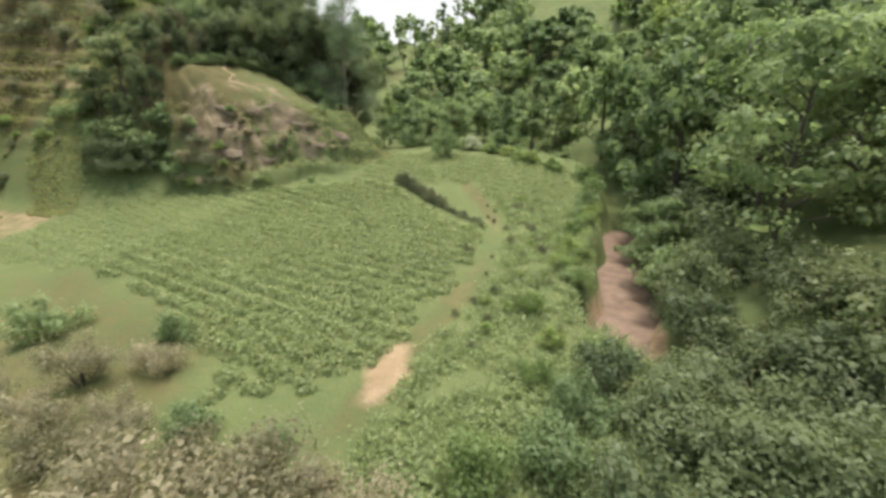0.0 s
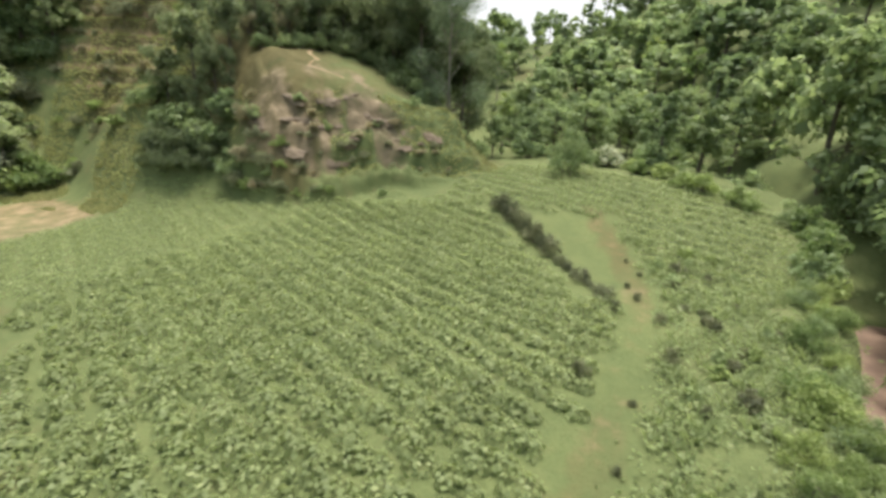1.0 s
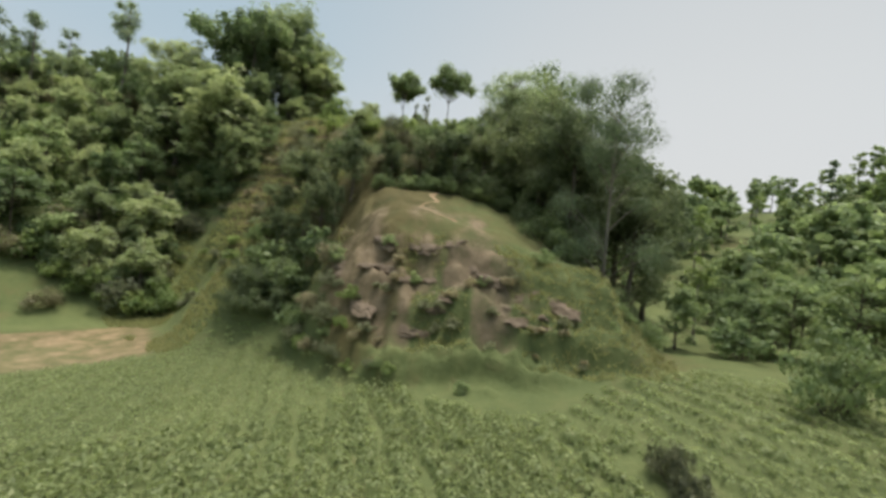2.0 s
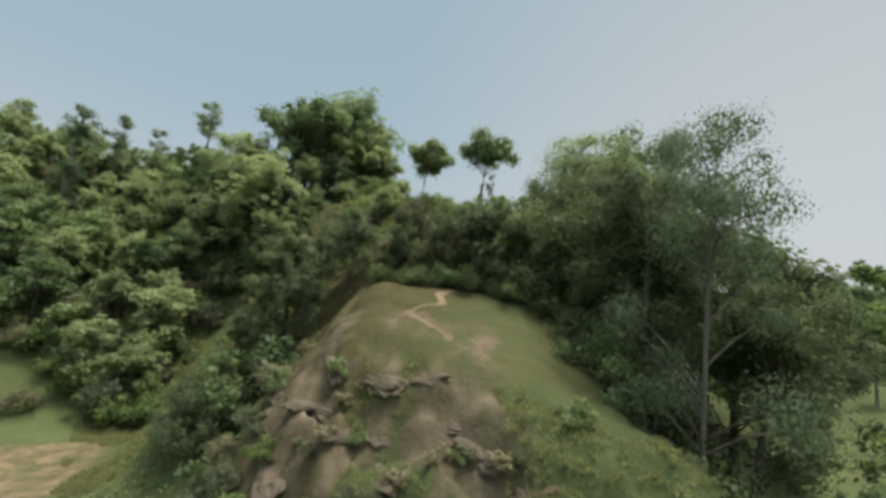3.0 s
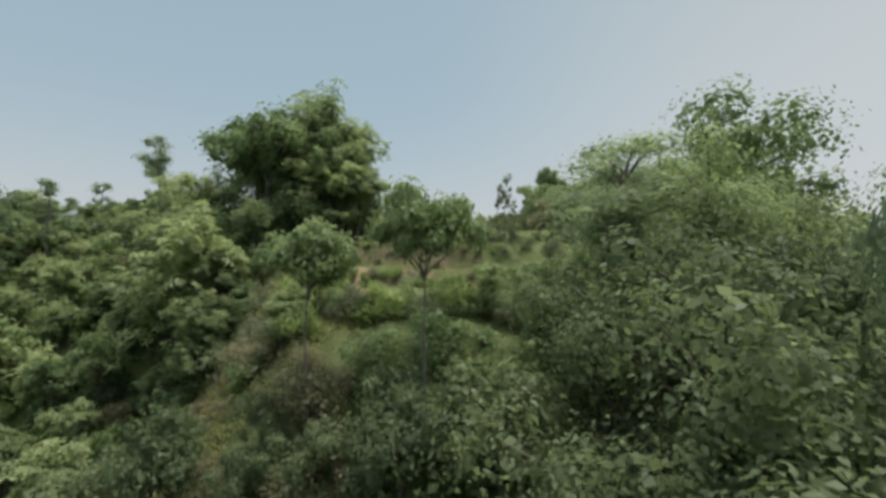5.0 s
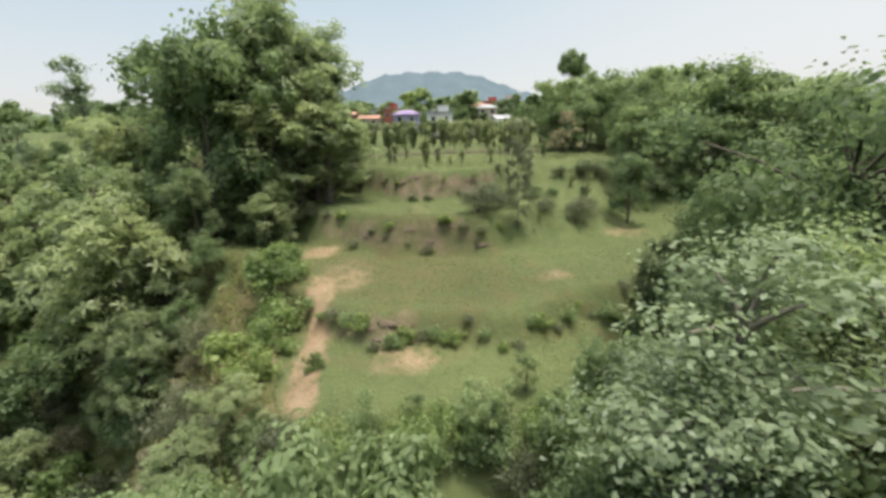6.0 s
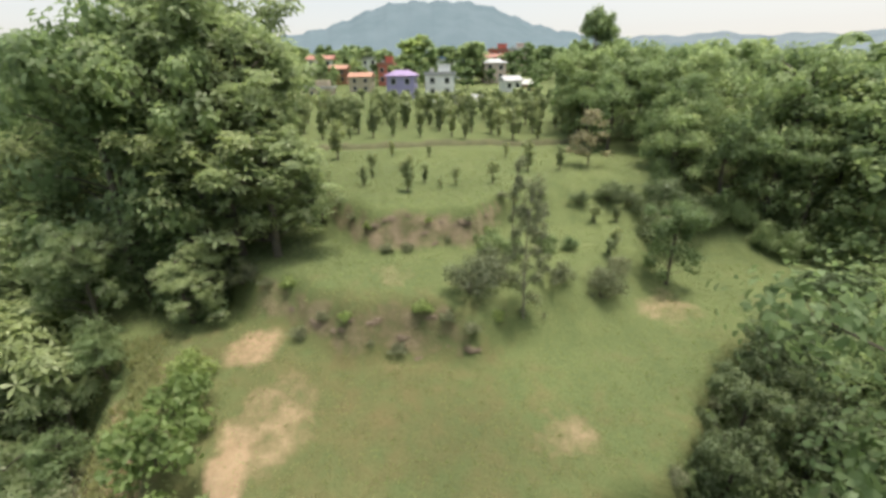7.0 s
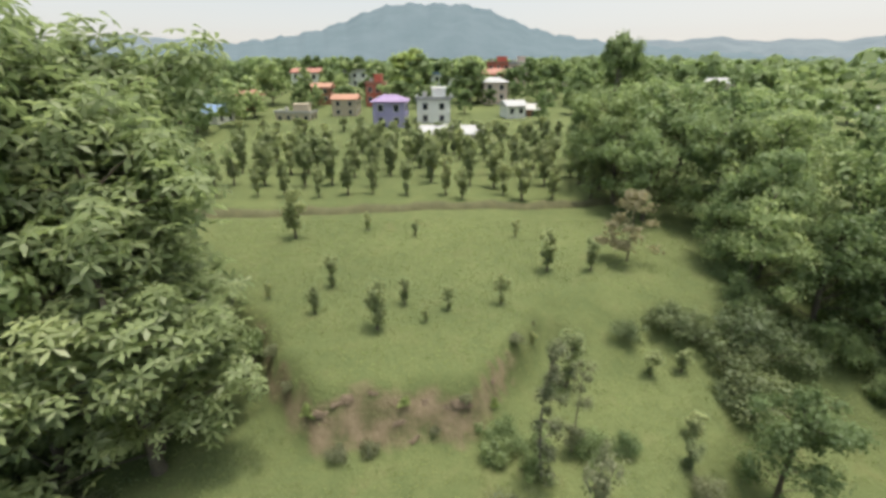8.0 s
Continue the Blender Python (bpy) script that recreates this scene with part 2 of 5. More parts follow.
def height(x, y):
    x, y = np.asarray(x, float), np.asarray(y, float)
    u, v = along(x, y)
    rise = 2.6 * step(36, 54, y) + 0.28 * np.clip(y - 88, 0, 90)
    floor = 0.4 + 0.05 * np.clip(x, -40, 0) + rise + 0.12 * wave(x, y, 4.0)
    bed = -3.1 + rise
    d = x - river_x(y) + 0.5 * np.sin(y * 0.7)
    west = floor + (bed - floor) * step(-2.9, -1.5, d)
    east = bed + 1.3 * np.clip(d - 1.2, 0, 3.2) + 0.5 * np.clip(d - 4.4, 0, 70) + 0.5 * wave(x, y, 6, 2) * step(3, 8, d)
    low = np.where(d < 0, west, east)
    ua, ub, uc, ud = banks(u, v)
    wide_ = 2.6 * step(48.5, 55, v)
    level = (20.3 + 1.4 * step(-0.7, 0.7, u - ua) + 2.5 * step(-1.2 - wide_, 1.2 + wide_, u - ub) + 2.4 * step(-1.0 - wide_, 1.0 + wide_, u - uc)
             + 0.5 * step(-0.5, 0.5, u - ud) + 0.2 * wave(x, y, 5, 1) + 0.3 * wave(x, y, 0.75, 13) * (np.exp(-((u - ub) / 1.1) ** 2) + np.exp(-((u - uc) / 1.1) ** 2) + 0.6 * np.exp(-((u - ua) / 0.8) ** 2)) + 2.2 * step(132, 143, u) + 0.06 * np.clip(u - 143, 0, 60))
    vl = 36.3 - 0.62 * np.clip(u - 60, 0, 15) - 1.2 * np.clip(u - 75, 0, None)
    vr = np.interp(u, (60, 64, 66, 70.5, 73, 75, 78, 84, 95, 140), (49, 51, 53.6, 56, 57.8, 61, 66.5, 73, 80, 125))
    left, right, front = np.clip(vl - v, 0, None), np.clip(v - vr, 0, None), np.clip(58 - u, 0, None)
    out = np.sqrt((1.35 * left) ** 2 + (0.72 * right) ** 2 + (1.05 * front) ** 2)
    tread = 0.27 * np.sin(out * 3.6 + 1.7 * wave(x, y, 5.0, 8)) * (0.3 + 0.7 * step(-0.5, 0.4, wave(x, y, 3.6, 2)))
    upper = level - out + tread * step(0.5, 2.5, left) * step(1.5, 5.0, level - out)
    flank = np.where(v < 40, np.minimum(0.8 * (u - 60.2), 25), -9) + 0.7 * wave(x, y, 5, 3) - 40 * step(36, 44, v)
    s, b = spur_at(x, y)
    rough = 0.55 * wave(x, y, 1.6, 4) + 0.35 * wave(x, y, 0.7, 5)
    off = spur_drop(s, b)
    ledge = 0.34 * np.tanh(2.4 * np.sin(off * 2.1 + 2.6 * wave(x, y, 2.6, 7) + 0.9 * wave(x, y, 0.9, 3))) * step(0.3, 1.5, off) * step(12, 6, s) * step(-7, -4, b)
    ledge = ledge + (0.26 * wave(x, y, 0.45, 11) + 0.14 * wave(x, y, 0.2, 14)) * step(0.2, 1.2, off) * step(14, 8, s) + 0.12 * wave(x, y, 1.1, 12) + 0.06 * wave(x, y, 0.4, 15)
    spur = (8.45 + 0.4 * np.clip(s, 0, 10) + 0.84 * np.clip(s - 11.5, 0, 7.6) + 0.3 * np.clip(s - 19.1, 0, 5) - 0.012 * np.clip(b - 0.5, -5.5, 8) ** 2 - off + ledge
            + 0.7 * rough * step(0, 1.5, off) * step(30, 12, s) + 0.1 * wave(x, y, 2, 6))
    h = smax(smax(smax(low, upper, 1.2), flank, 1.2), spur, 0.8)
    far = step(230, 420, np.hypot(x + 60, y - 70))
    return h * (1 - far) + 33 * far


def ground_z(x, y):
    return float(height(x, y))


def axis(lo, hi, fine, reach):
    """Grid lines: fine between lo and hi, ever wider out to reach."""
    inner = np.arange(lo, hi + fine / 2, fine)
    grow, step_, outer = [], fine, 0.0
    while outer < reach:
        step_ *= 1.13
        outer += step_
        grow.append(outer)
    grow = np.array(grow)
    return np.concatenate([lo - grow[::-1], inner, inner[-1] + grow])


def mesh_np(name, verts, faces, mats, smooth=False):
    me = bpy.data.meshes.new(name)
    verts, faces = np.asarray(verts, np.float32), np.asarray(faces, np.int32)
    k = faces.shape[1]
    me.vertices.add(len(verts))
    me.vertices.foreach_set("co", verts.ravel())
    me.loops.add(faces.size)
    me.loops.foreach_set("vertex_index", faces.ravel())
    me.polygons.add(len(faces))
    me.polygons.foreach_set("loop_start", np.arange(0, faces.size, k, dtype=np.int32))
    if smooth:
        me.polygons.foreach_set("use_smooth", np.ones(len(faces), bool))
    for m in mats if isinstance(mats, (list, tuple)) else [mats]:
        me.materials.append(m)
    me.update(calc_edges=True)
    return me


def track_side(y):
    """Middle of the field track."""
    return np.interp(y, (8, 12.4, 15, 17, 19.6, 22.3, 26, 31, 34, 39, 45, 60), (-3.6, -2.5, -1.6, -0.4, 0.8, 1.9, 2.8, 3.7, 4.0, 3.5, 2.0, -3.0))


def thicken(g, lo, hi):
    """Halve the grid's step between lo and hi."""
    m = (g[:-1] + g[1:]) / 2
    return np.sort(np.concatenate([g, m[(m > lo) & (m < hi)]]))


gx, gy = thicken(thicken(axis(-96, 26, 0.62, 3200), -68, -7), -28, -9), thicken(thicken(axis(-2, 112, 0.62, 3200), 40, 60), 42, 55)
X, Y = np.meshgrid(gx, gy)
Z = height(X, Y)
nx, ny = len(gx), len(gy)
idx = np.arange(nx * ny).reshape(ny, nx)
quads = np.stack([idx[:-1, :-1], idx[:-1, 1:], idx[1:, 1:], idx[1:, :-1]], -1).reshape(-1, 4)
land = mesh_np("ground", np.stack([X, Y, Z], -1).reshape(-1, 3), quads, GROUND, smooth=True)
U, V = along(X, Y)
S_, B_ = spur_at(X, Y)
UA, UB, UC, UD = banks(U, V)
dt = np.abs(X - track_side(Y))
soil = 0.3 * step(0.9, 0.3, dt + 0.3 * wave(X, Y, 1.7, 3)) * step(50, 44, Y) * step(8, 12, Y)
soil += 0.62 * step(2.0, 0.6, np.hypot((X + 1.9) * 1.3, (Y - 13.8) * 0.8))
# pale bank earth stops upstream, where tree shade is put into the cover
soil += 0.95 * step(-2.7, -1.9, X - river_x(Y)) * step(2.2, 1.5, X - river_x(Y)) * step(30, 21, Y) * step(0.3, -1.5, Z)
brown = step(-33, -34.5, X) * step(14, 17, Y) * step(39.5, 37, Y + 0.25 * (X + 33)) * step(-45.5, -44, X)
soil += 0.5 * brown
path_v = 38.2 - 0.16 * (U - 60)
soil += 0.85 * step(0.9, 0.3, np.abs(V - path_v)) * step(57, 59, U) * step(69, 66, U)
soil += 0.55 * step(0.8, 0.2, np.abs(V - path_v + 2.3)) * step(57, 59, U) * step(66, 63, U)
soil += 0.7 * step(2.2, 0.8, np.hypot((U - 74.0) * 0.8, V - 35.2)) + 0.5 * step(3.2, 1.0, np.hypot((U - 69) * 0.7, V - 38.0))
soil += 0.55 * step(2.4, 0.8, np.hypot(U - 61, V - 42)) + 0.5 * step(3.2, 1.0, np.hypot(U - 78, V - 58.5)) + 0.4 * step(2.5, 0.8, np.hypot(U - 68.5, V - 50))
soil += 0.9 * step(0.36, 0.12, np.abs(B_ - 0.3 - 0.9 * np.sin(S_ * 0.8) - 0.5 * np.sin(S_ * 1.9))) * step(2.5, 4, S_) * step(13, 11, S_)
soil += 0.35 * step(3, 1, np.hypot(U - 77.8, V - 42))
off_ = spur_drop(S_, B_)
rock = 0.62 * step(-0.3, 1.2, off_ + 0.9 * wave(X, Y, 1.5, 2)) * step(7.0, 4.5, off_) * step(11, 4, S_) * step(5.5, 2, B_) * (0.25 + 0.75 * step(-0.65, 0.0, wave(X, Y, 1.7, 3) + 0.4 * wave(X, Y, 0.6, 1)))
rock += 0.2 * step(6, 1, np.abs(S_ - 3)) * step(5, 3, np.abs(B_)) + 0.3 * step(0.45, 0.1, np.abs(U - UD + 0.3)) * step(60, 50, np.abs(V - 40))
for ub_, w_, v0, v1 in ((UA, 0.5, 38, 43), (UB, 0.5, 34, 46.5), (UC, 0.62, 35.5, 49)):
    rock += w_ * step(1.0, 0.45, np.abs(U - ub_ + 0.1 + 0.25 * wave(X, Y, 1.3, 6))) * step(v0 - 1.5, v0 + 1, V) * step(v1 + 1.5, v1 - 1, V)
dryc = 0.62 * step(9.5, 7.5, np.abs(B_ - 1.5)) * step(-2, 2, S_) * step(18, 12, S_) + 0.35 * step(1, 4, off_) * step(30, 10, S_) * step(12, 6, off_)
dryc += 0.5 * step(1.1, 0.5, dt) * step(50, 44, Y) * step(8, 12, Y) + 0.5 * step(-7, -10, X) * step(26, 20, Y + 0.5 * X + 9) * step(40, 20, np.abs(X))
dryc += 0.35 * step(58, 61, U) * step(79, 74, U) * step(26, 30, V) + 0.3 * wave(X, Y, 6, 9) + 0.45 * brown
dryc += 0.6 * step(55, 60, U) * step(70, 66, U) * step(34, 31, V) * step(22, 26, V)
slope_ = step(-34, -38, X) * step(-56, -52, X) * step(41, 43, Y) * step(60, 57, Y)
dryc += 0.15 * slope_
soil += slope_ * step(5.5, 10, Z) * (0.3 + 0.3 * step(0.1, 0.7, np.sin((20.3 - Z) * 3.6 + 2.2)))
cover = np.stack([np.clip(soil, 0, 1), np.clip(rock, 0, 1), np.clip(dryc, 0, 1), np.ones_like(soil)], -1)
lay = land.color_attributes.new("cover", "FLOAT_COLOR", "POINT")
lay.data.foreach_set("color", cover.astype(np.float32).ravel())
tagged(new("ground", land), "grassy hill land with terraces and bare earth", "ground", kind="structure")

# the river in its cut
ry = np.arange(-8, 62, 1.0)
wv, wf = [], []
for i, y in enumerate(ry):
    c = float(river_x(y)) - 0.5 * math.sin(y * 0.7)
    wv += [(c - 2.3, y, -2.45), (c, y, -2.45), (c + 2.0, y, -2.45)]
    if i:
        a = 3 * i
        wf += [(a - 3, a - 2, a + 1, a), (a - 2, a - 1, a + 2, a + 1)]
tagged(new("river_water", mesh_np("river_water", wv, wf, WATER)), "shallow muddy brown river water in its bed", "river", kind="structure")

# ---- plants: builders ----
def part(name, me, parent, label=""):
    ob = new(name, me)
    ob.parent = parent
    return tagged(ob, label)


def unit(a):
    return a / np.maximum(np.linalg.norm(a, axis=-1, keepdims=True), 1e-6)


def leaves(rng, c, n, size, aspect=0.55, fold=0.25):
    """Folded leaf blades: points c, facing n."""
    k = len(c)
    t = unit(np.cross(n, unit(rng.normal(size=(k, 3)))))
    s = np.cross(n, t)
    L = size * rng.uniform(0.7, 1.3, (k, 1))
    w = L * aspect
    quad = np.stack([c - t * L * 0.5, c + s * w * 0.5 + n * L * fold * 0.3, c + t * L * 0.5 - n * L * fold * 0.4, c - s * w * 0.5 + n * L * fold * 0.3], 1)
    return quad.reshape(-1, 3)


def rosettes(rng, c, n, size, blades=5):
    """Whorls of long leaflets that spread round a stalk's end."""
    out = []
    k = len(c)
    t = unit(np.cross(n, unit(rng.normal(size=(k, 3)))))
    s = np.cross(n, t)
    L = size * rng.uniform(0.75, 1.25, (k, 1))
    for i in range(blades):
        a = 2 * math.pi * i / blades
        d = t * math.cos(a) + s * math.sin(a)
        e = np.cross(n, d)
        tip = d * L - n * L * 0.25
        out.append(np.stack([c, c + d * L * 0.6 + e * L * 0.17, c + tip, c + d * L * 0.6 - e * L * 0.17], 1).reshape(-1, 3))
    return np.concatenate(out)


def quads_mesh(name, verts, mat):
    return mesh_np(name, verts, np.arange(len(verts)).reshape(-1, 4), mat)


def tube(vs, fs, pts, radii, n=6):
    """A tapered bent limb."""
    base = len(vs)
    pts = [Vector(p) for p in pts]
    for i, (p, r) in enumerate(zip(pts, radii)):
        d = (pts[min(i + 1, len(pts) - 1)] - pts[max(i - 1, 0)]).normalized()
        a = d.orthogonal().normalized()
        b = d.cross(a)
        for j in range(n):
            w = 2 * math.pi * j / n
            vs.append(tuple(p + (a * math.cos(w) + b * math.sin(w)) * r))
    for i in range(len(pts) - 1):
        for j in range(n):
            q = base + i * n
            fs.append((q + j, q + (j + 1) % n, q + n + (j + 1) % n, q + n + j))


def clumps(rng, form):
    """Centres and radii of the leaf clumps of a crown ten metres high overall."""
    out = []
    if form == "broad":
        heads = [(i * 1.05 + rng.uniform(-0.4, 0.4), rng.uniform(0.4, 2.1), rng.uniform(5.8, 7.8)) for i in range(6)]
        for i in range(36):
            a, q, z = heads[i % 6]
            d = unit(rng.normal(size=3)) * rng.uniform(0.5, 1.75)
            c = np.array([q * math.cos(a), q * math.sin(a), z]) + d * [1, 1, 0.85]
            c[2] = min(c[2], 9.0)
            out.append((c, np.array([1, 1, 0.85]) * rng.uniform(0.5, 1.15)))
        for i in range(11):
            a = rng.uniform(0, 6.28)
            q = rng.uniform(1.6, 3.0)
            out.append((np.array([q * math.cos(a), q * math.sin(a), rng.uniform(2.0, 5.0)]), np.array([1, 1, 0.85]) * rng.uniform(0.7, 1.2)))
    elif form == "tiered":
        for i in range(34):
            z = rng.uniform(2.0, 9.3)
            a, r = rng.uniform(0, 6.28), rng.uniform(0.4, 1) * (3.6 * math.sin(min(1, (10.2 - z) / 7.5) * 1.5))
            out.append((np.array([r * math.cos(a), r * math.sin(a), z]), np.array([1.2, 1.2, 0.62]) * rng.uniform(0.75, 1.25)))
    elif form == "slim":
        for i in range(22):
            z = rng.uniform(3.6, 9.6)
            a, r = rng.uniform(0, 6.28), rng.uniform(0.1, 1) * 1.55 * math.sin((10.4 - z) / 6.8 * 2.6)
            out.append((np.array([r * math.cos(a), r * math.sin(a), z]), np.array([0.6, 0.6, 0.5]) * rng.uniform(0.7, 1.25)))
    elif form == "umbrella":
        for i in range(38):
            d, r = unit(rng.normal(size=3)), rng.uniform(0.35, 1.0)
            out.append((np.array([d[0] * 2.9 * r, d[1] * 2.9 * r, 8.2 + d[2] * 1.15 * r - 0.09 * (d[0] ** 2 + d[1] ** 2) * 8 * r * r]), np.array([1, 1, 0.7]) * rng.uniform(0.6, 1.0)))
    elif form == "cone":
        for i in range(40):
            z = rng.uniform(0.9, 9.7)
            a, r = rng.uniform(0, 6.28), (9.9 - z) / 9 * 2.7 * rng.uniform(0.35, 1)
            out.append((np.array([r * math.cos(a), r * math.sin(a), z]), np.array([1, 1, 0.7]) * (0.45 + (10 - z) * 0.075) * rng.uniform(0.8, 1.2)))
    elif form == "wisp":
        for i in range(22):
            z = rng.uniform(1.2, 9.6)
            a, r = rng.uniform(0, 6.28), rng.uniform(0.1, 1) * 1.0 * (1.1 - 0.05 * z)
            out.append((np.array([r * math.cos(a), r * math.sin(a), z]), np.array([0.5, 0.5, 0.55]) * rng.uniform(0.6, 1.2)))
    elif form == "column":
        for i in range(24):
            z = rng.uniform(1.8, 9.3)
            a, r = rng.uniform(0, 6.28), rng.uniform(0.1, 1) * 1.9 * (z / 8) ** 0.9 * min(1, (10.6 - z) / 2.6)
            out.append((np.array([r * math.cos(a), r * math.sin(a), z]), np.array([0.75, 0.75, 1.2]) * rng.uniform(0.7, 1.15)))
    elif form == "bush":
        for i in range(22):
            d = unit(rng.normal(size=3))
            d[2] = abs(d[2])
            r = rng.uniform(0.3, 1.0)
            out.append((np.array([d[0] * 5.6 * r, d[1] * 5.6 * r, 1.6 + d[2] * 6.4 * r]), np.array([1, 1, 0.85]) * rng.uniform(1.5, 2.5)))
    return out


def plant_meshes(form, seed, mat, bark, count, size, whorl=False):
    """Trunk-and-limb mesh and crown mesh of a plant ten metres high."""
    rng = np.random.default_rng(seed)
    cl = clumps(rng, form)
    vs, fs, crown = [], [], []
    bend = rng.uniform(-0.35, 0.35, 2)
    axis_at = lambda z: np.array([bend[0] * math.sin(z * 0.3), bend[1] * math.sin(z * 0.35), z])
    if form == "bush":
        for i in range(7):
            c = cl[i][0]
            tube(vs, fs, [(c[0] * 0.1, c[1] * 0.1, -0.4), tuple(c * 0.55), tuple(c)], (0.16, 0.1, 0.03), 4)
    else:
        top = {"umbrella": 7.6, "broad": 7.4}.get(form, 8.6)
        tube(vs, fs, [tuple(axis_at(z)) for z in (-0.5, 0.3, 1.5, 3, 4.5, 6, 7.4, top)], [q * {"umbrella": 0.55, "wisp": 0.4, "tiered": 0.65, "slim": 0.7}.get(form, 1) for q in (0.3, 0.2, 0.17, 0.15, 0.125, 0.1, 0.065, 0.025)], 7)
        for c, r in cl if count > 40 or whorl else cl[::4]:
            z0 = max(1.0, min(c[2] - np.hypot(c[0], c[1]) * rng.uniform(0.35, 0.75), top - 0.4))
            a = axis_at(z0)
            mid = (a + c) / 2 + np.array([0, 0, 0.15])
            tube(vs, fs, [tuple(a), tuple(mid), tuple(c)], (0.05, 0.034, 0.012), 3)
    for c, r in cl:
        k = max(5, int(count * rng.uniform(0.7, 1.3)))
        d = unit(rng.normal(size=(k, 3)))
        rad = 1.12 * rng.uniform(0.04, 1, (k, 1)) ** 0.42 * np.where(rng.uniform(0, 1, (k, 1)) < 0.06, 1.08, 1.0)
        lump = 1 + 0.22 * np.sin(d[:, :1] * 7 + seed) * np.sin(d[:, 1:2] * 6 + c[0])
        p = c + d * r * rad * lump
        n = unit(d * 0.5 + rng.normal(size=(k, 3)) * 0.4 + [0, 0, 0.95]) if whorl else unit(d * 0.85 + rng.normal(size=(k, 3)) * 0.3 + [0, 0, 0.4])
        crown.append(rosettes(rng, p, n, size) if whorl else leaves(rng, p, n, size))
        if not whorl:
            k2 = max(4, k // 6)
            d2 = unit(rng.normal(size=(k2, 3)))
            crown.append(leaves(rng, c + d2 * r * 0.6, unit(d2 + rng.normal(size=(k2, 3)) * 0.25), size * 1.5, 0.8))
    return mesh_np(form + "_trunk", vs, fs, bark, smooth=True), quads_mesh(form + "_crown", np.concatenate(crown), mat)


class Plant:
    """One kind of plant in a few grown forms; set() puts one down. Fine forms stand close to the path, coarse ones far off."""
    GRAIN = dict(finest=(3.1, 0.33), fine=(0.95, 0.69), mid=(0.37, 1.26), coarse=(0.16, 2.0), far=(0.08, 2.8))

    def __init__(self, name, label, category, form, mat, count, size, bark=None, seeds=2, whorl=False, trunk="trunk", group=""):
        self.name, self.label, self.category, self.trunk, self.group = name, label, category, trunk, group
        self.make = lambda i, g: plant_meshes(form, 11 + 7 * i + len(name), mat, bark or BARK, count * self.GRAIN[g][0], size * self.GRAIN[g][1], whorl)
        self.seeds, self.forms, self.n = seeds, {}, 0

    def set(self, x, y, top=None, tall=None, wide=1.0, lean=(0, 0), label="", grain="mid"):
        """Wide: breadth beside a plant of normal build."""
        z = ground_z(x, y)
        tall = tall if tall else max(1.0, (top - z) * 1.05)
        key = (self.n % self.seeds, grain)
        if key not in self.forms:
            self.forms[key] = self.make(*key)
        a, b = self.forms[key]
        turn = self.n * 2.4 % 6.28
        self.n += 1
        root = tagged(new(self.name), label or self.label, self.category, self.group)
        root.matrix_basis = Matrix.Translation((x, y, z)) @ Euler((radians(lean[0]), radians(lean[1]), 0)).to_matrix().to_4x4() @ Matrix.Rotation(turn, 4, "Z") @ Matrix.Diagonal((tall / 10 * wide, tall / 10 * wide, tall / 10, 1))
        part(self.trunk, a, root)
        part("crown", b, root)
        return root

    def spread(self, x, y, tall, wide=1.0, grain="coarse"):
        """The leaves of one plant of a thicket, as points in the world."""
        key = (self.n % self.seeds, grain)
        if key not in self.forms:
            self.forms[key] = self.make(*key)
        me = self.forms[key][1]
        p = np.empty(len(me.vertices) * 3, np.float32)
        me.vertices.foreach_get("co", p)
        p = p.reshape(-1, 3)
        a = self.n * 2.4 % 6.28
        self.n += 1
        q = np.stack([p[:, 0] * math.cos(a) - p[:, 1] * math.sin(a), p[:, 0] * math.sin(a) + p[:, 1] * math.cos(a), p[:, 2]], 1)
        return q * (np.array([wide, wide, 1]) * tall / 10) + [x, y, ground_z(x, y)], me.materials[0]


def thicket(name, label, category, plants):
    """Many small bushes grown into one another, with the leaf kinds that they have."""
    kinds, verts, slots = [], [], []
    for p, m in plants:
        if m not in kinds:
            kinds.append(m)
        verts.append(p)
        slots.append(np.full(len(p) // 4, kinds.index(m), np.int32))
    me = quads_mesh(name, np.concatenate(verts), kinds[0])
    for m in kinds[1:]:
        me.materials.append(m)
    me.polygons.foreach_set("material_index", np.concatenate(slots))
    return tagged(new(name, me), label, category, kind="stuff")


BROAD = Plant("broadleaf_tree", "tall broadleaf tree with dense mid-green crown", "tree", "broad", LEAF_MID, 100, 0.40, seeds=3)
DARKT = Plant("broadleaf_tree", "dense dark green broadleaf tree on the slope", "tree", "broad", LEAF_DARK, 100, 0.40, seeds=3)
SHADED = Plant("broadleaf_tree", "broadleaf tree with shade put into its green leaf colour", "tree", "broad", LEAF_SHADED, 100, 0.40, seeds=3)
TIER = Plant("tiered_tree", "spreading tree with layered green leaf tiers", "tree", "tiered", LEAF_MID, 120, 0.38, seeds=2)
TIERD = Plant("tiered_tree", "dark layered tree at the valley's edge", "tree", "tiered", LEAF_DARK, 120, 0.38, seeds=2)
SLIM = Plant("slender_tree", "slender airy tree with thin bluish foliage", "tree", "slim", LEAF_BLUE, 110, 0.26, BARK_PALE, seeds=2)
SLIMG = Plant("slender_tree", "slender airy green tree with open crown", "tree", "slim", LEAF_BRIGHT, 80, 0.24, BARK_PALE, seeds=2)
AIRY = Plant("slender_tree", "tall open tree with bluish green foliage", "tree", "tiered", LEAF_BLUE, 150, 0.28, BARK_PALE, seeds=2)
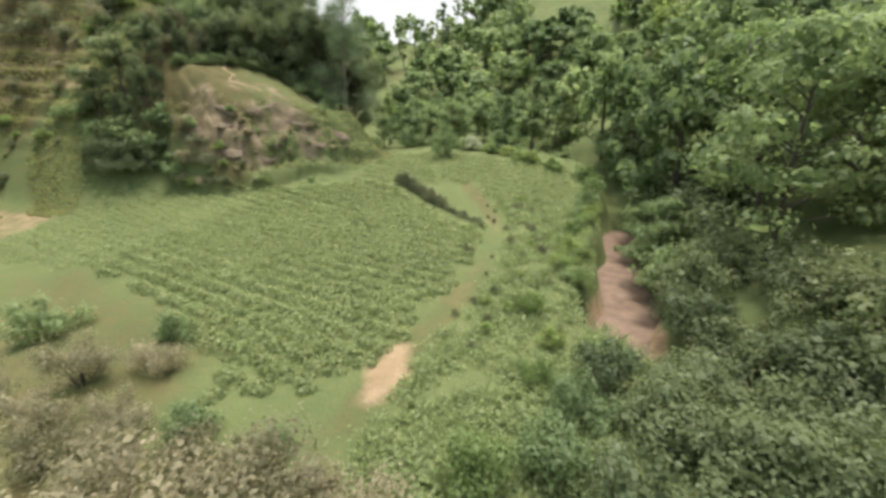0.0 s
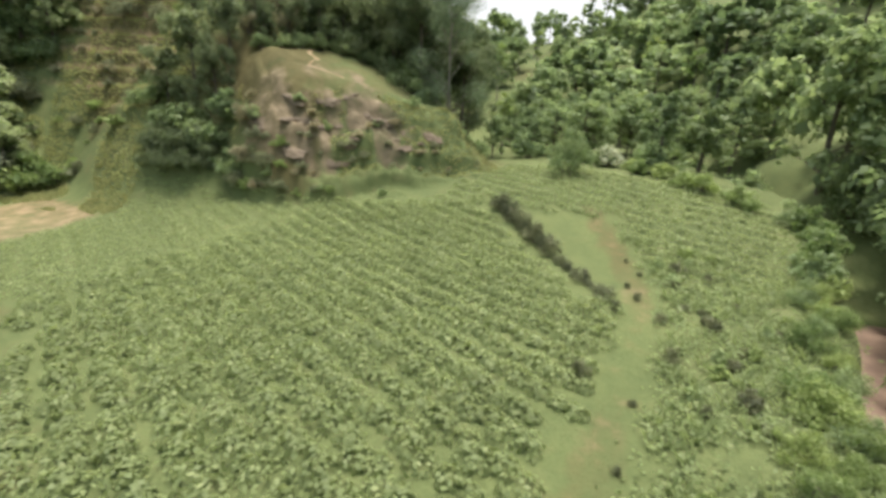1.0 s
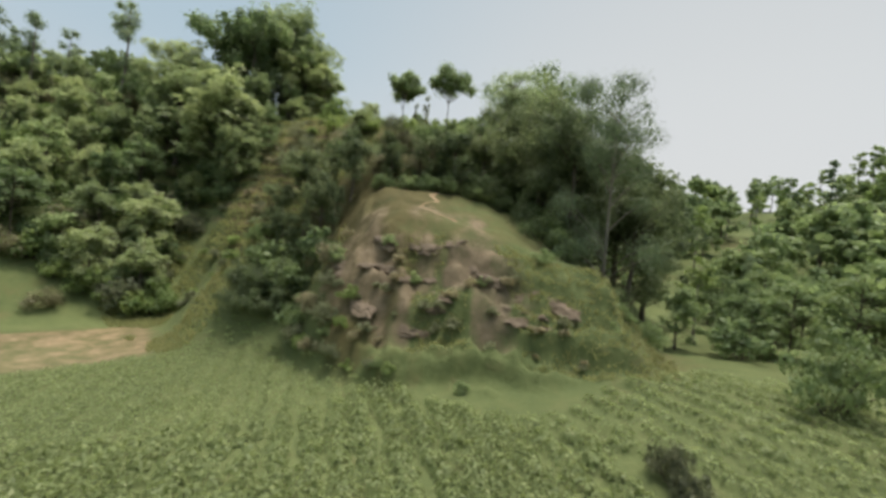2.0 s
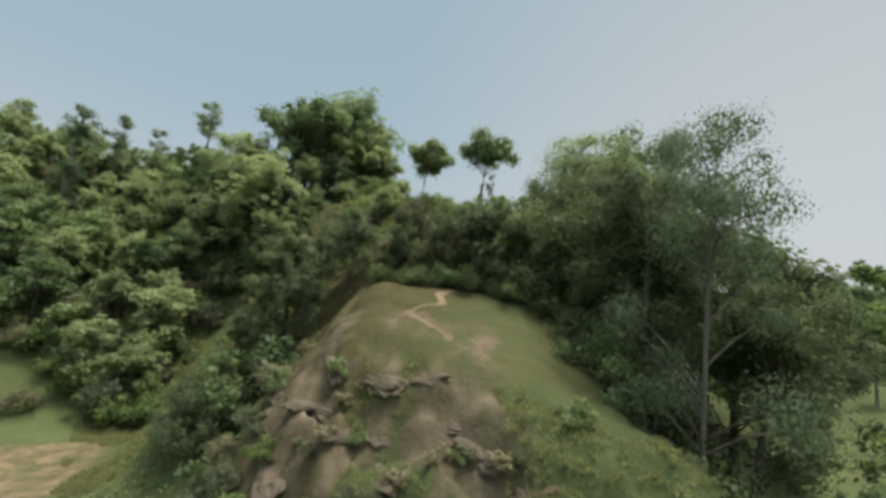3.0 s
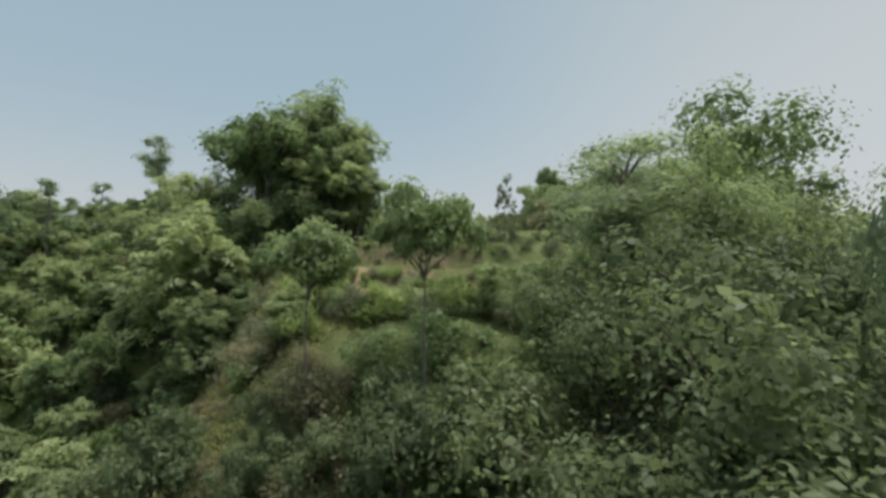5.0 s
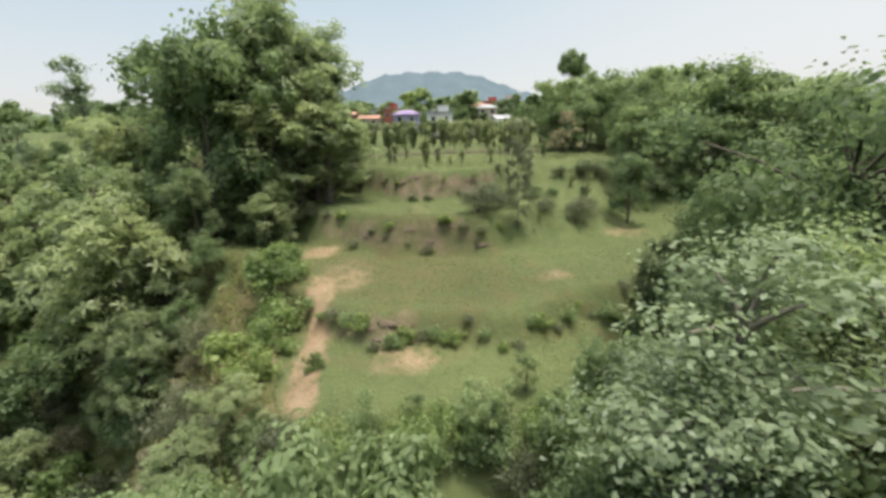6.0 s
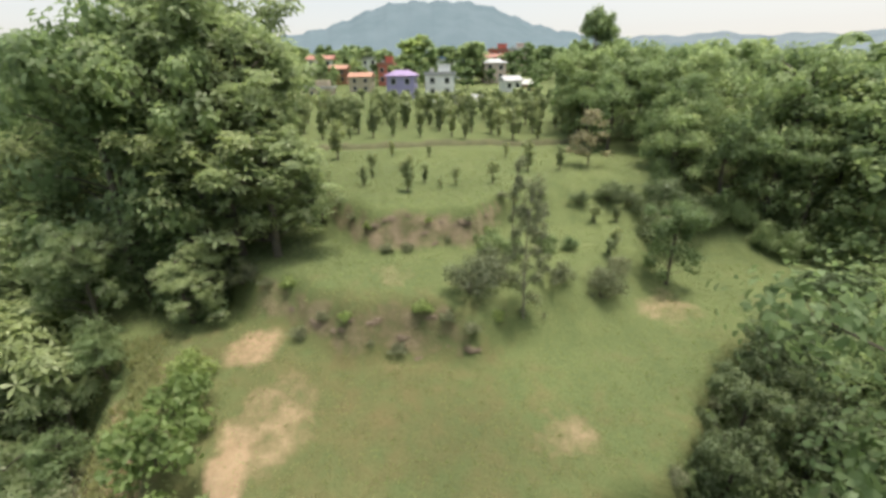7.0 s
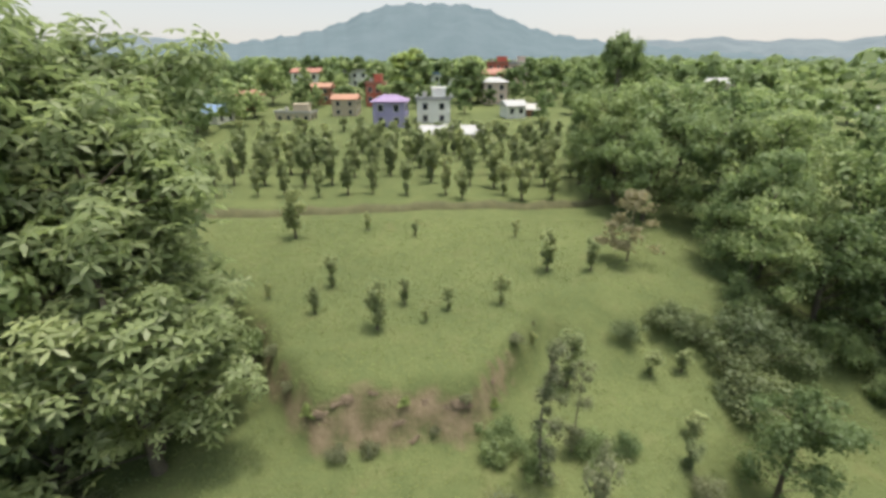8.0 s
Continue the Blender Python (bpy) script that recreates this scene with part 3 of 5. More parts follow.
WISP = Plant("young_tree", "slender young tree with thin pale crown on the terrace", "tree", "wisp", LEAF_GREY, 75, 0.26, BARK_PALE, seeds=2)
UMBR = Plant("umbrella_tree", "small tree with round umbrella crown, bare stem", "tree", "umbrella", LEAF_MID, 150, 0.38, BARK_PALE, seeds=2)
CONE = Plant("conical_tree", "dark conical tree with dense drooping foliage", "tree", "cone", LEAF_DARK, 110, 0.38, seeds=2)
PALM = Plant("whorl_leaf_tree", "tree with pale glossy whorled leaves on dense crown", "tree", "broad", LEAF_PALE, 28, 0.52, seeds=2, whorl=True)
COLM = Plant("orchard_tree", "young narrow upright orchard tree in the grass", "tree", "column", LEAF_ORCHARD, 60, 0.6, seeds=3, group="young orchard trees")
BRITE = Plant("round_tree", "large round bright green tree behind the houses", "tree", "broad", LEAF_LIME, 170, 0.42, seeds=1)
DRYT = Plant("dry_tree", "half-dry brownish tree with sparse leaves", "tree", "tiered", LEAF_DRY, 80, 0.4, seeds=1)
BUSH = Plant("bush", "leafy green bush growing in rough grass", "bush", "bush", LEAF_MID, 90, 0.75, seeds=3, trunk="stem")
BUSHD = Plant("bush", "dark green dense bush", "bush", "bush", LEAF_DARK, 90, 0.75, seeds=2, trunk="stem")
BUSHS = Plant("bush", "bush with shade put into its leaf colour", "bush", "bush", LEAF_SHADED, 90, 0.75, seeds=2, trunk="stem")
BUSHL = Plant("bush", "bright light green bush with fresh leaves", "bush", "bush", LEAF_BRIGHT, 90, 0.75, seeds=2, trunk="stem")
BUSHY = Plant("dry_bush", "greyish brown half-dry bush with thin twigs", "bush", "bush", LEAF_DRY, 110, 0.6, seeds=2, trunk="stem")
BUSHG = Plant("bush", "grey-green bush on the terrace bank", "bush", "bush", LEAF_GREY, 95, 0.65, seeds=2, trunk="stem")
SHRUB = Plant("shrub", "small dark rounded shrub beside the field track", "shrub", "bush", LEAF_HEDGE, 75, 0.7, seeds=2, trunk="stem", group="shrubs along the track")
FLOWER = Plant("flowering_bush", "light bush covered with whitish flowers", "bush", "bush", PETAL, 120, 0.6, seeds=1, trunk="stem")

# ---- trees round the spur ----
# the shaded sides of these trees are put into their leaf colour
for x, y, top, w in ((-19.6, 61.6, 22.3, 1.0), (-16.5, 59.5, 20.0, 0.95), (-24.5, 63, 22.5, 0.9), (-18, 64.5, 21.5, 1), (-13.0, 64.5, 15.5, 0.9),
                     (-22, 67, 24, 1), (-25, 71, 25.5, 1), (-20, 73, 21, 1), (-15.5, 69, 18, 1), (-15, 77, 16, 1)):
    SHADED.set(x, y, top, wide=w, grain="finest" if y < 68 and x < -12 or y == 71 else "fine")
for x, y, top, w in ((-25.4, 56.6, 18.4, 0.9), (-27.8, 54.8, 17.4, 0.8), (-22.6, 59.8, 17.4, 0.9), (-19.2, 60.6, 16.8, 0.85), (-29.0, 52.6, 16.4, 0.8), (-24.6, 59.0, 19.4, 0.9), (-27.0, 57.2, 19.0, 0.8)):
    SHADED.set(x, y, top, wide=w, grain="fine", label="tree behind the grassy spur, shade in its leaf colour")
for x, y, tall in ((-27.6, 53.0, 1.9), (-26.4, 54.4, 2.0), (-25.2, 55.8, 2.2), (-28.8, 51.6, 1.9), (-23.6, 57.4, 2.0), (-21.8, 58.8, 1.8), (-27.2, 55.4, 2.4), (-29.6, 53.6, 2.4)):
    BUSHD.set(x, y, tall=tall, wide=1.1, grain="fine", label="dark low bush at the back of the spur")
for i in range(15):
    v = 33.5 + 1.25 * i
    u = 56.2 + 0.9 * math.sin(i * 2.4)
    (BUSH, BUSHG, BUSHL)[i % 3].set(-0.9135 * u + 0.4067 * v, 0.4067 * u + 0.9135 * v, tall=2.3 + 0.5 * math.sin(i * 1.7), wide=1.0, grain="fine", label="rough bush on the brow below the terrace")
AIRY.set(-12.3, 58.1, 21.4, wide=0.6, grain="finest")
AIRY.set(-17.6, 64.0, 24.0, wide=0.42, grain="finest")
BROAD.set(-26.0, 71.0, 28.2, wide=0.85, grain="finest")
for x, y, top in ((-31.5, 66.0, 22.4), (-33.0, 64.2, 22.2), (-30.0, 68.2, 23.2), (-34.6, 66.6, 22.0), (-33.0, 69.0, 22.6), (-29.6, 65.2, 22.4), (-35.2, 62.4, 21.2)):
    BROAD.set(x, y, top, wide=1.0, grain="fine", label="leafy tree on the steep edge below the terrace")
SLIM.set(-27.4, 67.4, 27.2, wide=1.8, grain="finest")
SLIM.set(-28.8, 68.6, 26.4, wide=1.5, grain="finest")
BROAD.set(-31.5, 79.5, 32.6, wide=1.05, grain="finest")
TIER.set(-27.5, 74.5, 27.5, grain="fine")
BROAD.set(-34.5, 86, 31, grain="fine")
UMBR.set(-30.9, 55.1, 23.6, wide=0.72, grain="fine")
UMBR.set(-28.8, 58.9, 25.0, wide=0.66, grain="fine")
for x, y, top in ((-17, 57.2, 12.5), (-24.2, 58.8, 15.2), (-27.5, 60.5, 17.8), (-31, 62.5, 19.5), (-34.5, 60.5, 20.5), (-28.6, 55.6, 17.6), (-26.6, 58.2, 18.0), (-31.2, 55.2, 19.2), (-33.6, 55.4, 19.0), (-29.2, 59.0, 20.0), (-31.4, 58.0, 20.2), (-28.2, 60.8, 20.4), (-31.0, 60.4, 20.8), (-30.6, 52.4, 16.0), (-24.4, 60.2, 16.8), (-33.0, 58.6, 19.6), (-22.4, 61.0, 15.6), (-29.6, 57.8, 17.6), (-36.2, 57.0, 19.8), (-25, 64.5, 17.5), (-29.5, 64.8, 19.0)):
    (BUSHY if x < -28 and y < 58 else BUSHD).set(x, y, top, wide=0.95, grain="fine")
for x, y, tall in ((-14.5, 56.6, 2.6), (-12.2, 57.4, 2.8), (-10.4, 56.6, 1.8), (-18.5, 59.2, 3.2), (-15.8, 57.6, 3.4), (-9.2, 57.4, 2.6), (-20.8, 60.2, 3.0), (-33.0, 69.6, 3.2), (-31.0, 71.6, 4.6), (-29.5, 74, 4.4), (-34.6, 72.0, 3.6), (-33.2, 77.5, 3.0), (-28.6, 70.8, 4.4), (-36.4, 74.8, 1.5), (-36.0, 81.5, 3.6)):
    BUSH.set(x, y, tall=tall)
# gully beside the spur, its shade put into leaf colour, and its overgrown foot
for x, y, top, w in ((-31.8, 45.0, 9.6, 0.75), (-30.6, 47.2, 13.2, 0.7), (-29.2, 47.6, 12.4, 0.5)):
    SHADED.set(x, y, top, wide=w, grain="fine", label="tree in the gully beside the spur, leaves coloured as shaded")
thicket("gully_scrub", "scrub at the gully's foot, leaves coloured as in shade", "scrub", [
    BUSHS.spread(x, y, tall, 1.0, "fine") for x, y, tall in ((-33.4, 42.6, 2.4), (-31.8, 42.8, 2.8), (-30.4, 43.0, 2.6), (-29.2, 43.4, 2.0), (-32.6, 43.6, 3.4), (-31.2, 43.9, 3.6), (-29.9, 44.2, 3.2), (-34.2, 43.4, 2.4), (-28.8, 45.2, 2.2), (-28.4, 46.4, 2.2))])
thicket("spur_scrub", "rough grey-green scrub over the spur's foot", "scrub", [
    (BUSHG, BUSHL, BUSHY, BUSHG)[i % 4].spread(x, y, tall, 1.0, "mid") for i, (x, y, tall) in enumerate((
        (-25.9, 43.2, 1.8), (-24.7, 43.0, 1.3), (-23.5, 42.9, 1.5), (-22.2, 42.8, 0.9), (-21.2, 42.8, 1.2), (-19.9, 42.9, 0.8), (-25.4, 43.8, 1.9), (-24.2, 43.6, 1.2), (-23.0, 43.5, 1.6), (-21.6, 43.5, 1.0), (-20.3, 43.5, 0.9),
        (-24.6, 44.5, 1.5), (-23.4, 44.4, 0.9), (-22.4, 44.4, 1.2), (-26.2, 45.6, 2.0), (-25.2, 45.4, 1.1), (-18.6, 43.2, 0.7), (-17.4, 43.6, 0.8), (-26.4, 47.0, 1.0)))])
rng = random.Random(21)
thicket("hillside_scrub", "low rough bushes scattered on the stepped slope", "scrub", [
    (BUSHG, BUSHY, BUSHL, BUSHG)[i % 4].spread(rng.uniform(-54, -36), rng.uniform(42.5, 56), rng.uniform(0.5, 1.3), rng.uniform(0.9, 1.5)) for i in range(46)])
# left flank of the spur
# flank trees, darkened by the shade in their leaf colour
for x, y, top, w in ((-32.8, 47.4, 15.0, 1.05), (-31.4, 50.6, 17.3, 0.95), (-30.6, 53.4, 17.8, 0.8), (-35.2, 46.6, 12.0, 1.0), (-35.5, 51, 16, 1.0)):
    SHADED.set(x, y, top, wide=w, grain="fine")
for x, y, tall in ((-29.5, 44.8, 3.2), (-27.2, 44.0, 2.6), (-31.5, 45.0, 3.6), (-36.5, 46.6, 3.0), (-26.2, 43.6, 1.6), (-28.4, 46.5, 3.2), (-34.2, 44.8, 2.6), (-38.5, 46.2, 1.8)):
    BUSHD.set(x, y, tall=tall)
for x, y, tall in ((-22.6, 43.2, 1.0), (-18.2, 43.4, 0.7), (-13.6, 45.0, 0.8), (-9.2, 52.5, 0.9), (-14.2, 52.6, 1.3), (-25.4, 45.6, 1.5), (-19.4, 47.0, 0.9), (-16.2, 49.2, 0.8), (-21.8, 46.8, 1.1)):
    BUSH.set(x, y, tall=tall)
for x, y, tall in ((-41, 48.2, 1.2), (-46.5, 50, 1.3), (-40.5, 52.5, 1.6), (-48.5, 54.5, 1.8), (-37.8, 53.6, 2.5)):
    BUSHY.set(x, y, tall=tall)

# ---- left wooded slope ----
rng = random.Random(5)
wood = []
while len(wood) < 76:
    x, y = rng.uniform(-92, -46), rng.uniform(20, 52)
    u, v = along(x, y)
    if v < 27 - max(0, u - 70) * 0.3 and u > 60 and not (x > -51 and y > 42.5) and all((x - a) ** 2 + (y - b) ** 2 > 8 for a, b in wood):
        wood.append((x, y))
for i, (x, y) in enumerate(wood):
    kind = (PALM, TIER, BROAD, PALM, TIER, PALM)[i % 6]
    kind.set(x, y, tall=rng.uniform(5.0, 8.2), wide=rng.uniform(0.8, 1.1), grain="mid")
scrub = []
while len(scrub) < 120:
    x, y = rng.uniform(-84, -46), rng.uniform(26, 54)
    u, v = along(x, y)
    if v < 28 - max(0, u - 70) * 0.3 and u > 59 and not (x > -51 and y > 43) and all((x - a) ** 2 + (y - b) ** 2 > 3.2 for a, b in scrub):
        scrub.append((x, y))
thicket("slope_scrub", "green and half-dry scrub on the wooded slope", "scrub", [
    (BUSH, BUSHL, BUSHG, BUSHL, BUSHY, BUSH)[i % 6].spread(x, y, rng.uniform(2.4, 4.6), rng.uniform(0.7, 1.0), "mid") for i, (x, y) in enumerate(scrub)])
for i in range(16):
    x = -45.5 - 1.1 * i
    BUSHL.set(x + rng.uniform(-0.6, 0.6), 41.5 - 0.85 * i + rng.uniform(-0.8, 0.8), tall=rng.uniform(1.8, 3.4))
for x, y, top in ((-78.7, 44.1, 37.2), (-76.3, 34.6, 30.8), (-74, 30.5, 29.5), (-80, 38.5, 31.5)):
    SLIM.set(x, y, top, wide=1.1, grain="fine")
# upper left
for x, y, top, w in ((-69.5, 55, 39.0, 1.05), (-73, 59.5, 39.5, 1.0), (-70.5, 49.5, 33.5, 1.0), (-58, 50.5, 27.5, 1), (-64, 47.5, 29.5, 1), (-63.9, 55.2, 38.2, 0.85), (-61.6, 60.4, 37.6, 0.75)):
    (PALM if y < 51 else BROAD).set(x, y, top, wide=w, grain="fine")
BROAD.set(-66.8, 59.0, 40.4, wide=0.9, grain="fine")
for x, y, tall in ((-60, 58.6, 3.2), (-58.4, 59.8, 2.4), (-65, 58.4, 3.6), (-68.5, 60.5, 3.5)):
    BUSHD.set(x, y, tall=tall, wide=1.1)
for x, y, tall in ((-61.6, 61.4, 5.5), (-63.4, 64.0, 6.0), (-66.0, 64.4, 7.0), (-66.6, 66.0, 5.4)):
    PALM.set(x, y, tall=tall, wide=1.2, grain="fine")
for x, y, tall in ((-42.2, 53.6, 2.4), (-40.2, 55.4, 2.2), (-44.6, 54.4, 2.8), (-46.4, 53.2, 3.2), (-38.6, 55.6, 1.8), (-48.2, 55.2, 3.0)):
    (BUSHG, BUSHL)[int(-x) % 2].set(x, y, tall=tall, grain="fine", label="leafy bush on the grassy slope")
# bushes widened and darkened in leaf colour to stand for the trees' shadow
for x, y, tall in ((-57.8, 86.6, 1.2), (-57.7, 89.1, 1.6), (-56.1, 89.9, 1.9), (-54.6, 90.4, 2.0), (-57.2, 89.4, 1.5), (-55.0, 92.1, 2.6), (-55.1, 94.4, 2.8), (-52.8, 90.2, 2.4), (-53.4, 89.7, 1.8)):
    BUSHS.set(x, y, tall=tall * 1.15, wide=1.3, grain="fine", label="dense bush with the trees' shade in its leaf colour")
for x, y, top in ((-36.8, 54.8, 21.4), (-37.4, 56.6, 22.2)):
    PALM.set(x, y, top, wide=1.1, grain="fine")
for x, y, top in ((-65.6, 61.6, 43.0), (-62.8, 63.8, 38.4), (-67.2, 63.4, 42.0), (-69.8, 61.6, 43.0)):
    PALM.set(x, y, top, wide=0.95, grain="fine")
for x, y, top in ((-59.2, 64.3, 34.2), (-60.4, 64.2, 30.6), (-57.6, 59.2, 26.8), (-60.8, 62.3, 33.8), (-64.4, 63.5, 33.3)):
    PALM.set(x, y, top, wide=1.25, grain="fine")
for x, y, tall in ((-53.6, 50.6, 8.5), (-56.6, 52.4, 8.5), (-59, 54.4, 7.2), (-56.0, 55.0, 4.5), (-61.5, 56.5, 5.5), (-52.5, 53.6, 4.0)):
    (PALM if tall > 7 else TIER).set(x, y, tall=tall, grain="fine")

# ---- valley: far side, valley end and river edge ----
for x, y, tall in ((-38.6, 77.6, 2.6), (-37.6, 75.6, 1.8), (-39.4, 80.6, 3.2), (-40.8, 83.6, 3.4), (-41.6, 86.6, 3.6), (-38.2, 79.6, 3.6), (-39.6, 84.6, 4.4)):
    BUSHD.set(x, y, tall=tall, wide=1.1, grain="fine", label="dark dense bush at the terrace's edge")
CONE.set(7.6, 57, 9.6, wide=1.1)
CONE.set(11.5, 60.5, 12)
BUSHD.set(-0.3, 52.4, 7.6, wide=0.72, grain="fine", label="large round dark green bush at the field's edge")
FLOWER.set(3.4, 58.8, tall=2.6, wide=1.1)
for x, y, top in ((22, 15.5, 16.5), (17.5, 22.5, 13.5), (25, 22, 18), (20.5, 28.5, 14), (18.5, 11.5, 14.5)):
    TIERD.set(x, y, top, wide=1.05, grain="fine")
for x, y, top in ((19.6, 37, 14.2), (20.6, 44.5, 12.5), (21.5, 51.5, 14), (19.8, 57, 15.5)):
    DARKT.set(x, y, top, wide=0.9)
for i in range(52):
    y = 1.5 + i * 1.05
    d = (3.0, 5.6)[i % 2] + rng.uniform(-0.7, 0.7)
    # shade along the near river is put into these bushes' leaf colour
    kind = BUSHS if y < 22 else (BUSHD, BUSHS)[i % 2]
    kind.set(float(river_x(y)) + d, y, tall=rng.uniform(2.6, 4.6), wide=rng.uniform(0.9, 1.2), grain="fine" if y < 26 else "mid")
spots = []
while len(spots) < 100:
    x, y = rng.uniform(20, 75), rng.uniform(2, 118)
    if x > float(river_x(y)) + 6 and all((x - a) ** 2 + (y - b) ** 2 > 20 for a, b in spots) and (x < 48 or y > 60):
        spots.append((x, y))
for i, (x, y) in enumerate(spots):
    (DARKT, TIERD, BROAD, CONE, TIER, SLIMG)[i % 6].set(x, y, tall=rng.uniform(8, 13.5), wide=rng.uniform(0.95, 1.25), grain="fine" if x < 27 and y < 34 else "mid" if x < 32 and y < 70 else "coarse")
end = []
while len(end) < 95:
    x, y = rng.uniform(-34, 22), rng.uniform(82, 182)
    clear = -24 < x < -8 and y < 108
    if not clear and all((x - a) ** 2 + (y - b) ** 2 > 22 for a, b in end):
        end.append((x, y))
for i, (x, y) in enumerate(end):
    (TIER, SLIMG, DARKT, BROAD, SLIM)[i % 5].set(x, y, tall=rng.uniform(7.5, 12), wide=rng.uniform(1.0, 1.35), grain="mid" if y < 92 else "coarse")
near_end = []
while len(near_end) < 34:
    x, y = rng.uniform(-9, 17), rng.uniform(62.5, 98)
    if not (x < -5 and y > 72) and all((x - a) ** 2 + (y - b) ** 2 > 12 for a, b in near_end):
        near_end.append((x, y))
for i, (x, y) in enumerate(near_end):
    (TIER, BUSH, SLIMG, TIERD, BROAD)[i % 5].set(x, y, tall=(rng.uniform(4.5, 8.5), rng.uniform(2.5, 4))[i % 5 == 1], wide=rng.uniform(1.0, 1.3))
for x, y, tall in ((-6.2, 73.5, 5.5), (-8.4, 79, 6.5), (-10.6, 86.5, 7), (-10.2, 94, 8), (-3.2, 68.5, 4.5), (-5.0, 79, 7.5), (-8.0, 100, 8.5), (0.6, 63.5, 3.6), (-4.5, 66, 4), (2, 68, 6), (5, 73, 7), (-2, 76, 6.5), (8, 66, 7), (-6.5, 73, 4.5), (11, 70, 8), (-1, 84, 7), (6, 82, 8)):
    TIERD.set(x, y, tall=tall)
for x, y, tall in ((13.2, 24.0, 5.0), (14.6, 28.5, 5.5), (16.2, 33.0, 6.0), (17.6, 37.5, 6.0)):
    TIERD.set(x, y, tall=tall, wide=1.2, label="dark layered tree leaning over the river")
# hedge of bushes along the field's river edge
for i in range(34):
    y = 22 + i * 1.15
    x = float(river_x(y)) - 3.6 - 0.5 * math.sin(i * 1.7)
    if y > 46:
        x = 13.6 - (y - 46) * 0.75 + 0.8 * math.sin(i * 1.9)
    (BUSHL if i % 3 else BUSH).set(x, y, tall=rng.uniform(0.9, 1.5) if y < 38 else rng.uniform(1.2, 2.3), wide=rng.uniform(0.9, 1.2), grain="fine" if y < 38 else "mid")
# bushes nearest the river carry its shade in their leaf colour
for x, y, tall in ((4.0, 18.4, 1.5), (6.4, 10.2, 2.8), (4.9, 7.4, 3.0), (3.0, 9.2, 2.2), (5.6, 13.0, 2.4), (2.2, 5.8, 2.8), (4.4, 11.0, 2.2), (5.4, 5.4, 3.2), (7.4, 21.8, 1.3), (8.6, 25.5, 1.2), (6.7, 24.6, 1.1),
                   (1.0, 8.8, 2.0), (3.4, 13.2, 1.3), (4.4, 15.4, 1.2)):
    (BUSHS if x > 4.6 and y < 14 else BUSH if tall > 2 else BUSHL).set(x, y, tall=tall, grain="fine")
for x, y, tall in ((-10.6, 9.6, 2.2), (-8.7, 9.2, 2.0), (-6.6, 9.2, 1.9), (-4.7, 8.5, 1.8), (-8.0, 7.2, 3.0), (-3.4, 7.0, 2.6), (-12.3, 11.0, 2.0), (-9.8, 11.0, 1.6), (-5.9, 6.9, 3.6), (-3.8, 7.2, 3.2), (-5.6, 4.6, 4.2), (-1.9, 6.8, 2.6), (-8.2, 7.6, 3.2), (-2.6, 4.6, 3.6)):
    BUSHY.set(x, y, tall=tall, grain="fine")
for i, (x, y, tall) in enumerate(((-7.4, 10.6, 1.6), (-10.3, 13.9, 1.9), (-11.2, 16.2, 1.8), (-12.6, 13.2, 2.4), (-16.8, 16.8, 2.6), (-9.4, 10.2, 1.8), (-4.6, 9.8, 1.2), (-15, 11.5, 2.6))):
    (BUSHY if i % 2 else BUSH).set(x, y, tall=tall, grain="fine")
BUSH.set(9.2, 13.8, tall=3.8, wide=0.7, grain="fine", label="round green bush on the river bank")
# added scrub whose dark leaf colour stands for the bank's shade
thicket("river_scrub", "scrub on the river banks with shade in its leaf colour", "scrub", [
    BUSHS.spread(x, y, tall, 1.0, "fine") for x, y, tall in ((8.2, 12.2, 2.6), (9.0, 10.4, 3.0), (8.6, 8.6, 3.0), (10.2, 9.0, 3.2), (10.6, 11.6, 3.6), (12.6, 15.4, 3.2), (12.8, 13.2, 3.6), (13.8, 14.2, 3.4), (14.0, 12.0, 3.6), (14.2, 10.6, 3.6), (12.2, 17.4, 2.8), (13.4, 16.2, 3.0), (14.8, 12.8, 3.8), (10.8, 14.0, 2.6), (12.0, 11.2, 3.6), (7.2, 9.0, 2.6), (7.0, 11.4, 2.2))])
# dark little shrubs by the track
for x, y, tall in ((1.5, 26.4, 1.5), (3.9, 33.4, 1.0), (4.5, 28.4, 1.5), (3.0, 25.4, 0.6), (2.4, 22.6, 0.6), (3.6, 34.6, 0.8), (2.9, 32.0, 1.1), (4.6, 31.4, 1.2), (2.6, 20.2, 1.2), (1.5, 19.2, 1.0), (0.6, 17.8, 0.9),
                   (2.0, 17.4, 1.2), (0.2, 16.0, 0.7), (1.2, 15.2, 0.9), (4.9, 25.6, 1.0), (3.5, 19.2, 1.1), (5.6, 21.4, 0.9), (4.3, 36.4, 0.7), (3.8, 38, 0.7), (6.6, 31.5, 1.3), (7.1, 29.8, 1.0), (8.0, 34, 0.9)):
    SHRUB.set(x, y, tall=tall * 0.55, wide=0.75)
herbs = []
for i in range(44):
    y = rng.uniform(14, 40)
    x = float(track_side(y)) + rng.uniform(1.2, 6.5)
    if x < float(river_x(y)) - 3.5:
        herbs.append((BUSH, SHRUB, BUSHL)[i % 3].spread(x, y, rng.uniform(0.35, 0.8), rng.uniform(0.8, 1.2)))
thicket("meadow_tufts", "small green tufts of herbs in the meadow", "herbs", herbs)
